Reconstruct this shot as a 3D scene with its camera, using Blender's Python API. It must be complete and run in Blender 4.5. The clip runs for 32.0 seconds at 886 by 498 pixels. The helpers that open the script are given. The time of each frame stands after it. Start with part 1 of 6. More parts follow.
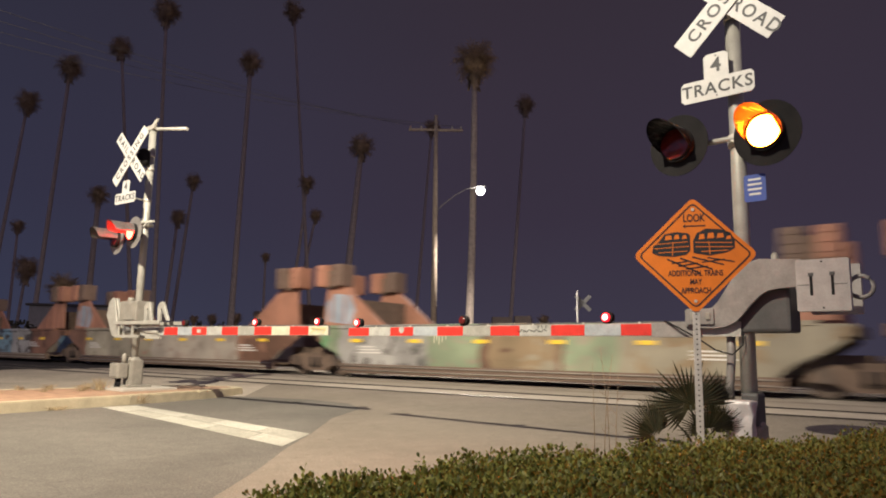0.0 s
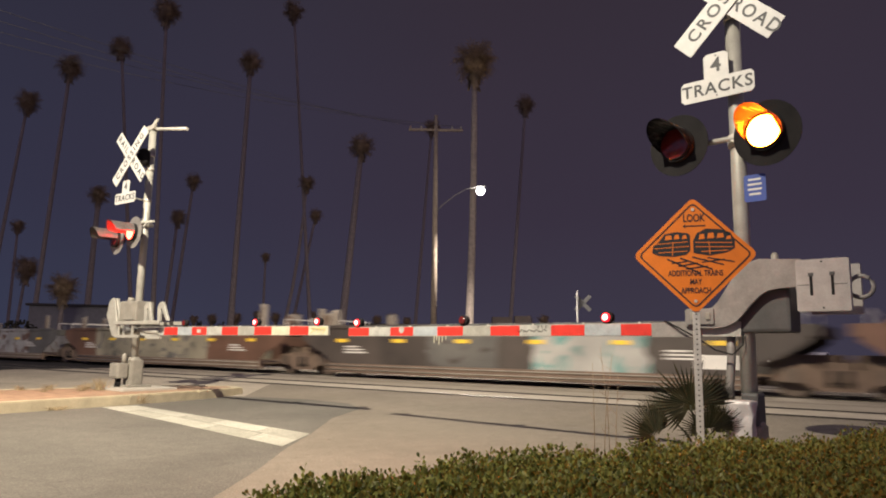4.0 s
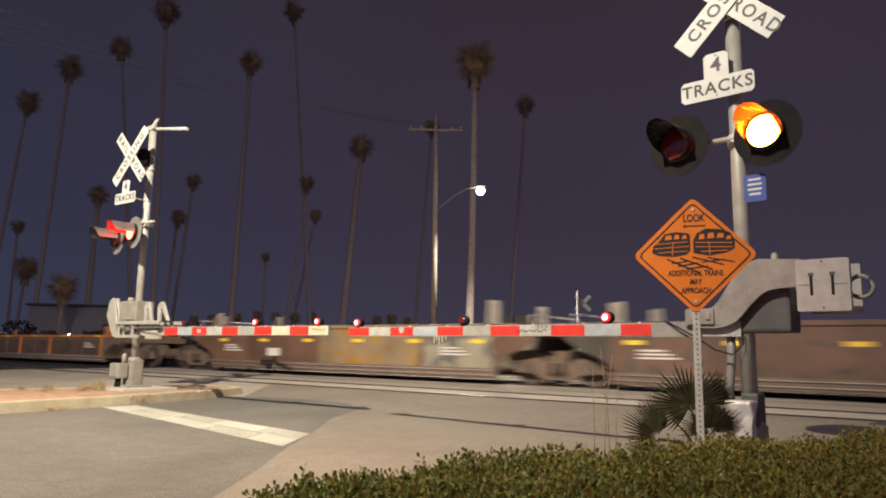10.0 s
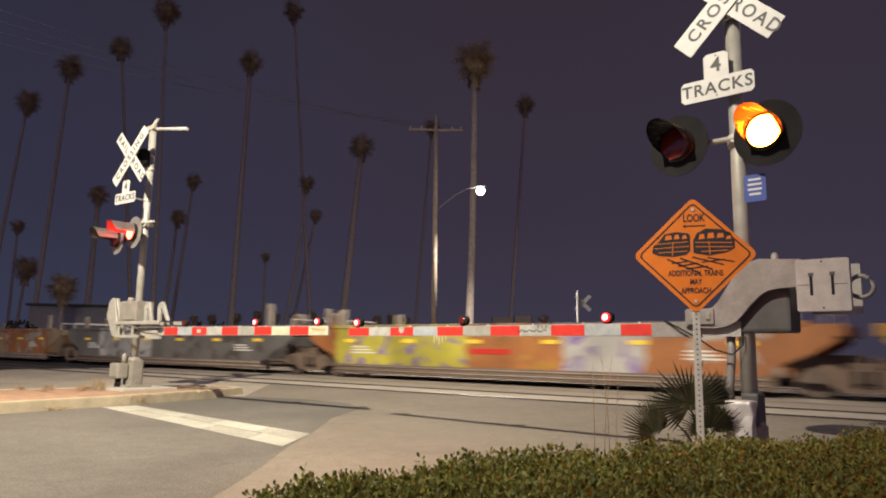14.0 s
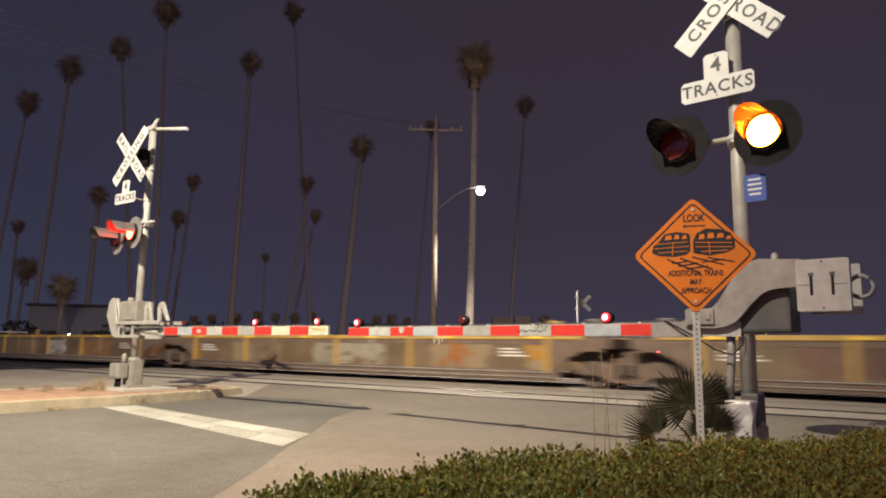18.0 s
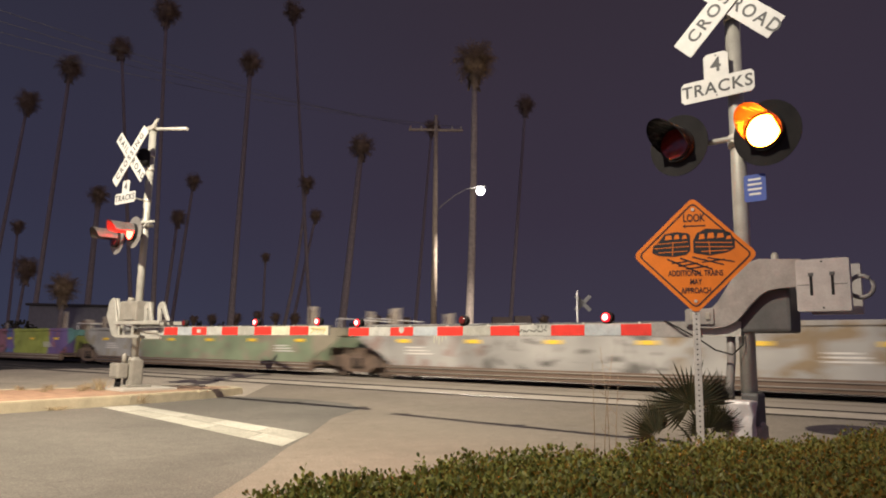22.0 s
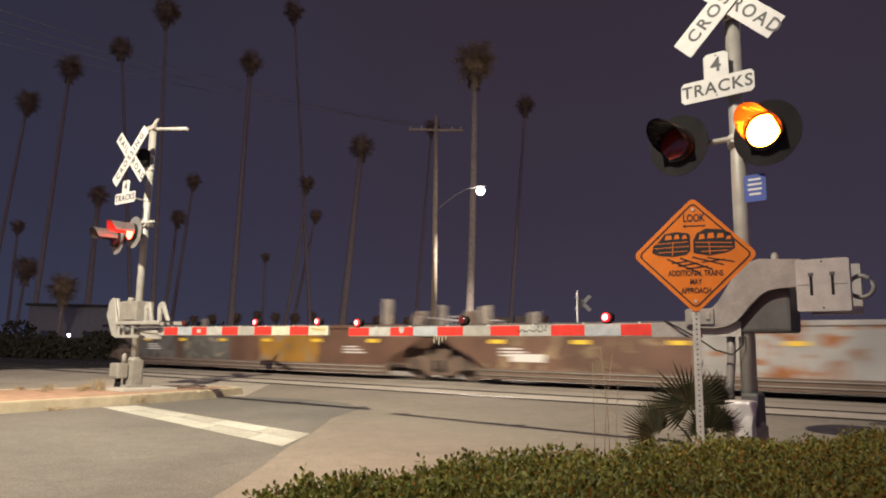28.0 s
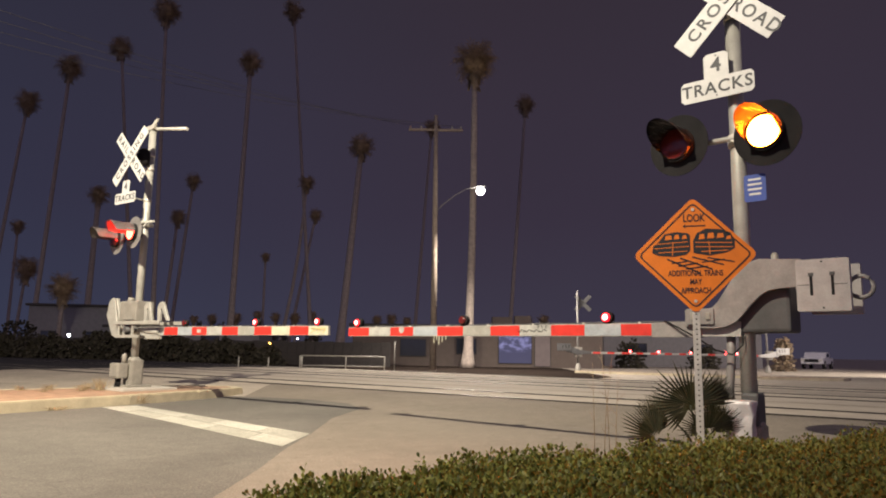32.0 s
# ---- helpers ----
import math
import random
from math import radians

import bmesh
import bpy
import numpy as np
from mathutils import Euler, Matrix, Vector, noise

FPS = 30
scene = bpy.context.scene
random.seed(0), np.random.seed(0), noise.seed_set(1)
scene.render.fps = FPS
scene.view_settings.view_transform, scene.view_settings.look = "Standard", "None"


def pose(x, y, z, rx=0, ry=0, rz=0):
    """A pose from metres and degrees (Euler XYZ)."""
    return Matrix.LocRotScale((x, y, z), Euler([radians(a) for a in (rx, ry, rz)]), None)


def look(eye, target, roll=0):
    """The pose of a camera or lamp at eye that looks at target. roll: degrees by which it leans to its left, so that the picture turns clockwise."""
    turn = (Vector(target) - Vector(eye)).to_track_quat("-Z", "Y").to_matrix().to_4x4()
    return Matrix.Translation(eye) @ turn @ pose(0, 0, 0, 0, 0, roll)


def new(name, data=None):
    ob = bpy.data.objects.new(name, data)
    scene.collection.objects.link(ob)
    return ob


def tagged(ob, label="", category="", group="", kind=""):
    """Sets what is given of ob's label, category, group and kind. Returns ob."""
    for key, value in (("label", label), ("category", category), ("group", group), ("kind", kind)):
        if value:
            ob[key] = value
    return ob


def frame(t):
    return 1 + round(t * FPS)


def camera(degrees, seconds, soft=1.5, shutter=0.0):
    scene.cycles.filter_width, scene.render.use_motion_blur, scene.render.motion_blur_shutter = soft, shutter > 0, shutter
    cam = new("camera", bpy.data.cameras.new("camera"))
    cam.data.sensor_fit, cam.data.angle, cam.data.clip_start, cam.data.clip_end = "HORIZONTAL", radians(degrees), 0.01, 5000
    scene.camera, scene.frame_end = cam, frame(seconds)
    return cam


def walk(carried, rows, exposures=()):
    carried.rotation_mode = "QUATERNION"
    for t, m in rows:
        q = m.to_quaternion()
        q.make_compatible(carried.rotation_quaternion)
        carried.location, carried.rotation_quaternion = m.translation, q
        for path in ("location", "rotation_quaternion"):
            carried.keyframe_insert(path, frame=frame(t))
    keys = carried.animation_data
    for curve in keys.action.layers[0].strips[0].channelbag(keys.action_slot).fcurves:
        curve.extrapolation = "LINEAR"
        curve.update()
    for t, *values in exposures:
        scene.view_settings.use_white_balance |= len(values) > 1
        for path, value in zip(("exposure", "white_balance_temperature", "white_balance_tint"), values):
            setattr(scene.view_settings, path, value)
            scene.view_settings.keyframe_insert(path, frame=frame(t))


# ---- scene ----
EYE = Vector((0.0, 0.0, 0.95))
PITCH = math.atan(182 / 1220)
cam = camera(65.45, 32.0, soft=1.9, shutter=0.5)
stand = look(EYE, EYE + Vector((0, math.cos(PITCH), math.sin(PITCH))), 1.03)
walk(cam, [(0.0, stand), (32.0, stand)])

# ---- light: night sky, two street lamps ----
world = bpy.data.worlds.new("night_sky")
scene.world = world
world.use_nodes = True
wn, wl = world.node_tree.nodes, world.node_tree.links
wn.clear()
w_out = wn.new("ShaderNodeOutputWorld")
w_bg = wn.new("ShaderNodeBackground")
w_tc = wn.new("ShaderNodeTexCoord")
w_sep = wn.new("ShaderNodeSeparateXYZ")
w_map = wn.new("ShaderNodeMapRange")
w_map.inputs["From Min"].default_value = 0.0
w_map.inputs["From Max"].default_value = 0.55
w_ramp = wn.new("ShaderNodeValToRGB")
w_ramp.color_ramp.elements[0].color = (0.049, 0.0435, 0.070, 1)
w_ramp.color_ramp.elements[1].color = (0.034, 0.0255, 0.037, 1)
e = w_ramp.color_ramp.elements.new(0.35)
e.color = (0.042, 0.0322, 0.053, 1)
w_noise = wn.new("ShaderNodeTexNoise")
w_noise.inputs["Scale"].default_value = 2.0
w_mix = wn.new("ShaderNodeMix")
w_mix.data_type = "RGBA"
w_mix.blend_type = "MULTIPLY"
w_mix.inputs["Factor"].default_value = 0.22
wl.new(w_tc.outputs["Generated"], w_sep.inputs[0])
wl.new(w_sep.outputs["Z"], w_map.inputs["Value"])
wl.new(w_map.outputs[0], w_ramp.inputs[0])
wl.new(w_tc.outputs["Generated"], w_noise.inputs["Vector"])
wl.new(w_ramp.outputs[0], w_mix.inputs["A"])
wl.new(w_noise.outputs["Fac"], w_mix.inputs["B"])
# added fill light: the unseen sky grows smoothly brighter behind the camera
w_fill = wn.new("ShaderNodeMapRange")
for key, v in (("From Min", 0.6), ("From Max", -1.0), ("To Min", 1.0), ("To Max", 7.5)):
    w_fill.inputs[key].default_value = v
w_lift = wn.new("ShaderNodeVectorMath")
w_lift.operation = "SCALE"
wl.new(w_sep.outputs["Y"], w_fill.inputs["Value"])
# a cooler sky tint towards the left
w_cool = wn.new("ShaderNodeMapRange")
for key, v in (("From Min", 0.05), ("From Max", -0.55), ("To Min", 0.0), ("To Max", 1.0)):
    w_cool.inputs[key].default_value = v
w_tint = wn.new("ShaderNodeMix")
w_tint.data_type, w_tint.blend_type = "RGBA", "MULTIPLY"
w_tint.inputs["B"].default_value = (0.80, 1.02, 1.16, 1)
wl.new(w_sep.outputs["X"], w_cool.inputs["Value"])
wl.new(w_cool.outputs[0], w_tint.inputs["Factor"])
wl.new(w_mix.outputs["Result"], w_tint.inputs["A"])
wl.new(w_tint.outputs["Result"], w_lift.inputs[0])
wl.new(w_fill.outputs[0], w_lift.inputs["Scale"])
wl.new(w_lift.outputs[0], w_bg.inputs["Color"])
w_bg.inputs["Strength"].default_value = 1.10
wl.new(w_bg.outputs[0], w_out.inputs[0])

scene.view_settings.exposure = 0.0


def lamp(name, kind, place, watts, colour, size, target=None, cone=158, blend=0.35):
    data = bpy.data.lights.new(name, kind)
    data.energy, data.color = watts, colour
    data.shadow_soft_size = size
    if kind == "SPOT":
        data.spot_size, data.spot_blend = radians(cone), blend
    ob = new(name, data)
    ob.matrix_basis = look(place, target) if target else Matrix.Translation(place)
    return ob


# the near street lamp, shielded towards the hedge, hangs over the lane behind the camera's left shoulder
KEY = Vector((-5.9, -0.5, 11.6))
lamp("near_street_light", "SPOT", KEY, 33500, (1.0, 0.895, 0.72), 0.07, (-7.2, 15.0, 0.0), 117, 1.0)
# the street lamp over the far side
FAR_LAMP = Vector((1.915, 35.4, 9.50))
lamp("far_street_light", "SPOT", FAR_LAMP - Vector((0, 0, 0.4)), 15000, (1.0, 0.90, 0.80), 0.12, FAR_LAMP + Vector((2.6, -1.2, -9.0)), 154, 0.55)
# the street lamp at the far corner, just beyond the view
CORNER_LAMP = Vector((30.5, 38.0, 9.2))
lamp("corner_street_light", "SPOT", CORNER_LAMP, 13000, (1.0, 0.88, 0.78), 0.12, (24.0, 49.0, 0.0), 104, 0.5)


# ---- materials ----
def mat(name, colour, rough=0.6, metal=0.0, vary=0.25, scale=6.0, bump=0.15, fine=60.0, spec=0.5, random_tint=0.0):
    m = bpy.data.materials.new(name)
    m.use_nodes = True
    n, l = m.node_tree.nodes, m.node_tree.links
    b = n["Principled BSDF"]
    b.inputs["Roughness"].default_value, b.inputs["Metallic"].default_value = rough, metal
    b.inputs["Specular IOR Level"].default_value = spec
    tc = n.new("ShaderNodeTexCoord")
    big, small = n.new("ShaderNodeTexNoise"), n.new("ShaderNodeTexNoise")
    big.inputs["Scale"].default_value, small.inputs["Scale"].default_value = scale, fine
    big.inputs["Detail"].default_value, small.inputs["Detail"].default_value = 5, 3
    l.new(tc.outputs["Object"], big.inputs["Vector"])
    l.new(tc.outputs["Object"], small.inputs["Vector"])
    add = n.new("ShaderNodeMath")
    add.operation = "MULTIPLY_ADD"
    add.inputs[1].default_value = 0.45
    l.new(small.outputs["Fac"], add.inputs[0])
    l.new(big.outputs["Fac"], add.inputs[2])
    rng = n.new("ShaderNodeMapRange")
    rng.inputs["From Min"].default_value, rng.inputs["From Max"].default_value = 0.45, 1.0
    rng.inputs["To Min"].default_value, rng.inputs["To Max"].default_value = 1 - vary, 1 + vary
    l.new(add.outputs[0], rng.inputs["Value"])
    mul = n.new("ShaderNodeVectorMath")
    mul.operation = "SCALE"
    mul.inputs[0].default_value = colour
    l.new(rng.outputs[0], mul.inputs["Scale"])
    out = mul.outputs[0]
    if random_tint:
        info = n.new("ShaderNodeObjectInfo")
        r2 = n.new("ShaderNodeMapRange")
        r2.inputs["To Min"].default_value, r2.inputs["To Max"].default_value = 1 - random_tint, 1 + random_tint
        l.new(info.outputs["Random"], r2.inputs["Value"])
        mul2 = n.new("ShaderNodeVectorMath")
        mul2.operation = "SCALE"
        l.new(out, mul2.inputs[0])
        l.new(r2.outputs[0], mul2.inputs["Scale"])
        out = mul2.outputs[0]
    l.new(out, b.inputs["Base Color"])
    if bump:
        bp = n.new("ShaderNodeBump")
        bp.inputs["Strength"].default_value, bp.inputs["Distance"].default_value = bump, 0.01
        l.new(add.outputs[0], bp.inputs["Height"])
        l.new(bp.outputs[0], b.inputs["Normal"])
    return m


def glow(name, colour, strength):
    m = bpy.data.materials.new(name)
    m.use_nodes = True
    b = m.node_tree.nodes["Principled BSDF"]
    b.inputs["Base Color"].default_value = (*[min(1, c * 0.5) for c in colour], 1)
    b.inputs["Emission Color"].default_value = (*colour, 1)
    b.inputs["Emission Strength"].default_value = strength
    return m


def shop_glow(name, colour, strength):
    """A lit shop window: bright goods on the upper shelves, dim below."""
    m = glow(name, colour, strength)
    n, l = m.node_tree.nodes, m.node_tree.links
    tc, mp, tex, rng = n.new("ShaderNodeTexCoord"), n.new("ShaderNodeMapping"), n.new("ShaderNodeTexNoise"), n.new("ShaderNodeMapRange")
    sep, rise, mul = n.new("ShaderNodeSeparateXYZ"), n.new("ShaderNodeMapRange"), n.new("ShaderNodeMath")
    mp.inputs["Scale"].default_value = (1.3, 1.0, 2.0)
    tex.inputs["Scale"].default_value, tex.inputs["Detail"].default_value = 1.5, 3
    for node, values in ((rng, (0.46, 0.66, strength * 0.2, strength * 3.6)), (rise, (0.95, 1.35, 0.0, 1.0))):
        for key, v in zip(("From Min", "From Max", "To Min", "To Max"), values):
            node.inputs[key].default_value = v
    mul.operation = "MULTIPLY_ADD"
    mul.inputs[2].default_value = strength
    n["Principled BSDF"].inputs["Base Color"].default_value = (0.02, 0.02, 0.03, 1)
    n["Principled BSDF"].inputs["Roughness"].default_value = 0.15
    l.new(tc.outputs["Object"], mp.inputs["Vector"])
    l.new(mp.outputs[0], tex.inputs["Vector"])
    l.new(tex.outputs["Fac"], rng.inputs["Value"])
    l.new(tc.outputs["Object"], sep.inputs[0])
    l.new(sep.outputs["Z"], rise.inputs["Value"])
    l.new(rng.outputs[0], mul.inputs[0])
    l.new(rise.outputs[0], mul.inputs[1])
    l.new(mul.outputs[0], n["Principled BSDF"].inputs["Emission Strength"])
    return m


def leaf_mat(name, low, high, rough=0.45):
    m = bpy.data.materials.new(name)
    m.use_nodes = True
    n, l = m.node_tree.nodes, m.node_tree.links
    b = n["Principled BSDF"]
    b.inputs["Roughness"].default_value = rough
    geo = n.new("ShaderNodeNewGeometry")
    ramp = n.new("ShaderNodeValToRGB")
    ramp.color_ramp.elements[0].color, ramp.color_ramp.elements[1].color = (*low, 1), (*high, 1)
    l.new(geo.outputs["Random Per Island"], ramp.inputs[0])
    tc, clump, rng = n.new("ShaderNodeTexCoord"), n.new("ShaderNodeTexNoise"), n.new("ShaderNodeMapRange")
    clump.inputs["Scale"].default_value = 7.0
    for key, v in (("From Min", 0.3), ("From Max", 0.7), ("To Min", 0.72), ("To Max", 1.25)):
        rng.inputs[key].default_value = v
    mul = n.new("ShaderNodeVectorMath")
    mul.operation = "SCALE"
    l.new(tc.outputs["Object"], clump.inputs["Vector"])
    l.new(clump.outputs["Fac"], rng.inputs["Value"])
    l.new(ramp.outputs[0], mul.inputs[0])
    l.new(rng.outputs[0], mul.inputs["Scale"])
    l.new(mul.outputs[0], b.inputs["Base Color"])
    b.inputs["Specular IOR Level"].default_value = 0.3
    thin, mix = n.new("ShaderNodeBsdfTranslucent"), n.new("ShaderNodeMixShader")
    mix.inputs[0].default_value = 0.38
    l.new(mul.outputs[0], thin.inputs["Color"])
    l.new(b.outputs[0], mix.inputs[1])
    l.new(thin.outputs[0], mix.inputs[2])
    l.new(mix.outputs[0], n["Material Output"].inputs["Surface"])
    return m


def paving(name, colour, cracks, stains, speck):
    """Worn paving: broad stains, mottling, grit and a few thin cracks."""
    m = bpy.data.materials.new(name)
    m.use_nodes = True
    n, l = m.node_tree.nodes, m.node_tree.links
    b = n["Principled BSDF"]
    b.inputs["Roughness"].default_value, b.inputs["Specular IOR Level"].default_value = 0.95, 0.25
    tc = n.new("ShaderNodeTexCoord")
    def tex(scale, detail, lo, hi, to_lo, to_hi, distort=0.0):
        t = n.new("ShaderNodeTexNoise")
        t.inputs["Scale"].default_value, t.inputs["Detail"].default_value, t.inputs["Distortion"].default_value = scale, detail, distort
        l.new(tc.outputs["Object"], t.inputs["Vector"])
        r = n.new("ShaderNodeMapRange")
        for key, v in (("From Min", lo), ("From Max", hi), ("To Min", to_lo), ("To Max", to_hi)):
            r.inputs[key].default_value = v
        l.new(t.outputs["Fac"], r.inputs["Value"])
        return r.outputs[0], t.outputs["Fac"]
    def times(a, c):
        k = n.new("ShaderNodeMath")
        k.operation = "MULTIPLY"
        l.new(a, k.inputs[0])
        l.new(c, k.inputs[1])
        return k.outputs[0]
    broad, _ = tex(0.35, 4, 0.35, 0.68, 1 - stains, 1 + stains, 0.8)
    mottle, _ = tex(4.5, 6, 0.3, 0.7, 0.92, 1.08)
    grit, grit_raw = tex(75.0, 2, 0.35, 0.65, 1 - speck, 1 + speck)
    specks, _ = tex(28.0, 1, 0.70, 0.74, 1.0, 1.55)
    v = times(times(broad, mottle), times(grit, specks))
    wob = n.new("ShaderNodeTexNoise")
    wob.inputs["Scale"].default_value = 1.1
    l.new(tc.outputs["Object"], wob.inputs["Vector"])
    add = n.new("ShaderNodeVectorMath")
    add.operation = "ADD"
    l.new(tc.outputs["Object"], add.inputs[0])
    l.new(wob.outputs["Color"], add.inputs[1])
    vor = n.new("ShaderNodeTexVoronoi")
    vor.feature = "DISTANCE_TO_EDGE"
    vor.inputs["Scale"].default_value = 0.42
    l.new(add.outputs[0], vor.inputs["Vector"])
    cr = n.new("ShaderNodeMapRange")
    cr.inputs["From Max"].default_value = 0.006
    cr.inputs["To Min"].default_value, cr.inputs["To Max"].default_value = 1 - cracks, 1.0
    l.new(vor.outputs["Distance"], cr.inputs["Value"])
    v = times(v, cr.outputs[0])
    mul = n.new("ShaderNodeVectorMath")
    mul.operation = "SCALE"
    mul.inputs[0].default_value = colour
    l.new(v, mul.inputs["Scale"])
    l.new(mul.outputs[0], b.inputs["Base Color"])
    bp = n.new("ShaderNodeBump")
    bp.inputs["Strength"].default_value, bp.inputs["Distance"].default_value = 0.6, 0.012
    l.new(grit_raw, bp.inputs["Height"])
    l.new(bp.outputs[0], b.inputs["Normal"])
    return m


M_ASPHALT = paving("asphalt", (0.122, 0.111, 0.094), 0.16, 0.14, 0.24)
# pavement lightened by the tracks, darker apron copy below, to offset lamp falloff
M_GROUND = paving("worn_pavement", (0.315, 0.272, 0.218), 0.22, 0.16, 0.18)
M_APRON = paving("worn_pavement_darkened", (0.186, 0.158, 0.124), 0.14, 0.11, 0.20)
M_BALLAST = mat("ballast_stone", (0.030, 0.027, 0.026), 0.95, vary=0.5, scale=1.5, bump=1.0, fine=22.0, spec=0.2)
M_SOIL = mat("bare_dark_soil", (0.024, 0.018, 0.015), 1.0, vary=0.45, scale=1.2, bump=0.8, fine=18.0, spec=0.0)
M_CONCRETE = mat("concrete", (0.36, 0.33, 0.28), 0.85, vary=0.15, scale=2.0, bump=0.3)
# panels lightened with the pavement, for the lamp light they lack
M_PANEL = mat("crossing_concrete", (0.390, 0.340, 0.272), 0.92, vary=0.15, scale=1.5, bump=0.25, spec=0.2)
M_KERB = mat("kerb_paint", (0.46, 0.395, 0.265), 0.8, vary=0.22, scale=4.0, bump=0.3)
M_PAVER = mat("red_median_fill", (0.30, 0.190, 0.118), 0.9, vary=0.42, scale=5.0, bump=0.5)
M_PAINT = paving("road_paint", (0.29, 0.277, 0.226), 0.45, 0.30, 0.30)
M_PAINT2 = paving("fresh_road_paint", (0.355, 0.341, 0.282), 0.40, 0.24, 0.26)
M_STEEL = mat("rail_steel", (0.40, 0.355, 0.30), 0.45, metal=0.35, vary=0.2, scale=5)
M_RUBBER = mat("flangeway_rubber", (0.022, 0.019, 0.017), 0.9, vary=0.2)
M_RUSTY = mat("dark_rusty_rail_side", (0.022, 0.016, 0.012), 0.9, vary=0.4, scale=3.0, bump=0.4)
M_GALV = mat("galvanised_steel", (0.50, 0.47, 0.41), 0.45, metal=0.35, vary=0.18, scale=9)
M_SILVER = mat("silver_paint", (0.325, 0.312, 0.272), 0.5, metal=0.15, vary=0.2, scale=7)
M_CASE = mat("grey_casting", (0.238, 0.220, 0.185), 0.55, metal=0.1, vary=0.2, scale=8)
M_BLACK = mat("black_paint", (0.014, 0.013, 0.013), 0.85, vary=0.3, spec=0.15)
# black visor lining lightened so that it shows the lamp's glare
M_VISOR = mat("lightened_visor_lining", (0.42, 0.41, 0.37), 0.7, vary=0.25, spec=0.3)
M_DARKGREY = mat("dark_grey_paint", (0.06, 0.058, 0.056), 0.6, vary=0.3)
M_WHITE = mat("sign_white", (0.52, 0.51, 0.475), 0.4, vary=0.10, scale=12, bump=0.05)
M_ARMWHITE = mat("arm_white_sheeting", (0.315, 0.308, 0.275), 0.4, vary=0.22, scale=10, bump=0.05)
M_ARMBLUE = mat("bluish_arm_sheeting", (0.275, 0.295, 0.30), 0.4, vary=0.22, scale=10, bump=0.05)
M_ARMDULL = mat("dull_arm_sheeting", (0.25, 0.24, 0.205), 0.45, vary=0.25, scale=10, bump=0.05)
M_ARMRED = mat("arm_red_sheeting", (0.47, 0.028, 0.018), 0.4, vary=0.2, scale=10, bump=0.05)
M_TAPE = mat("torn_yellow_tape", (0.44, 0.42, 0.30), 0.5, vary=0.2, scale=9)
M_LETTER = mat("sign_black", (0.012, 0.012, 0.012), 0.5, vary=0.1, bump=0)
M_SIGN = mat("orange_yellow_sheeting", (0.60, 0.150, 0.007), 0.45, vary=0.12, scale=8, bump=0.05)
M_BAG = mat("white_plastic_sheet", (0.42, 0.40, 0.39), 0.35, vary=0.15, scale=10, bump=0.5)
M_NOTICE = mat("blue_notice", (0.03, 0.06, 0.25), 0.4, vary=0.1, bump=0.03)
M_LENS_OFF = mat("dark_red_lens", (0.10, 0.010, 0.008), 0.15, vary=0.2)
M_REDLAMP = glow("lit_red_lens", (1.0, 0.125, 0.004), 620.0)
M_ARMLAMP = glow("lit_small_red_lens", (1.0, 0.10, 0.08), 26.0)
# outer lens ring glows red to draw the halo round the bright core
M_ARMHALO = glow("small_red_halo_ring", (1.0, 0.008, 0.022), 3.0)
M_SIDELAMP = glow("lit_side_lens", (1.0, 0.0065, 0.0035), 220.0)
M_FARRED = glow("far_lit_red_lens", (1.0, 0.06, 0.06), 25.0)
M_HEADGLOW = glow("street_lamp_glow", (1.0, 0.97, 0.90), 60.0)
M_WIRE = mat("weathered_wire", (0.055, 0.05, 0.048), 0.6, vary=0.2)
M_WOOD = mat("weathered_pole_wood", (0.19, 0.148, 0.112), 0.85, vary=0.3, scale=5, bump=0.5)
M_TRUNK = mat("palm_trunk", (0.215, 0.175, 0.15), 0.9, vary=0.3, scale=5, bump=0.7)
# palm bark copy with some of the street lamp's light put into its colour
M_LITTRUNK = mat("lamplit_palm_trunk", (0.25, 0.205, 0.17), 0.9, vary=0.3, scale=5, bump=0.7)
M_FROND = leaf_mat("palm_frond", (0.23, 0.165, 0.095), (0.40, 0.29, 0.17), 0.7)
M_SKIRT = leaf_mat("dry_frond", (0.25, 0.19, 0.125), (0.42, 0.32, 0.21), 0.8)
M_HEDGE = leaf_mat("hedge_leaf", (0.050, 0.070, 0.012), (0.255, 0.275, 0.064), 0.46)
M_HEDGECORE = mat("hedge_shaded_inside", (0.030, 0.036, 0.014), 0.9)
M_DRY = leaf_mat("dry_grass", (0.28, 0.21, 0.12), (0.46, 0.37, 0.23))
M_STUCCO = mat("beige_stucco", (0.085, 0.064, 0.052), 0.85, vary=0.12, scale=3)
M_STUCCO2 = mat("grey_stucco", (0.15, 0.14, 0.14), 0.85, vary=0.12, scale=3)
M_DARKWALL = mat("dark_fence_boards", (0.032, 0.026, 0.022), 0.85, vary=0.3)
M_SHRUB = leaf_mat("dark_shrub_leaf", (0.034, 0.032, 0.020), (0.080, 0.068, 0.045), 0.6)
# on the gate by the hedge these two are darkened for missing lamp light
M_MASTGREY = mat("mid_grey_paint", (0.20, 0.185, 0.17), 0.55, metal=0.1, vary=0.25, scale=8)
M_PLATE = mat("shaded_white_paint", (0.32, 0.295, 0.275), 0.5, vary=0.18, scale=9)
M_BLUE = shop_glow("lit_blue_shop_window", (0.22, 0.215, 0.42), 0.24)
M_DOOR = mat("dull_pinkish_door_paint", (0.125, 0.098, 0.094), 0.7, vary=0.15, scale=2.0, bump=0.05)
M_FANLEAF = leaf_mat("fan_leaf_green", (0.020, 0.024, 0.010), (0.055, 0.052, 0.024))
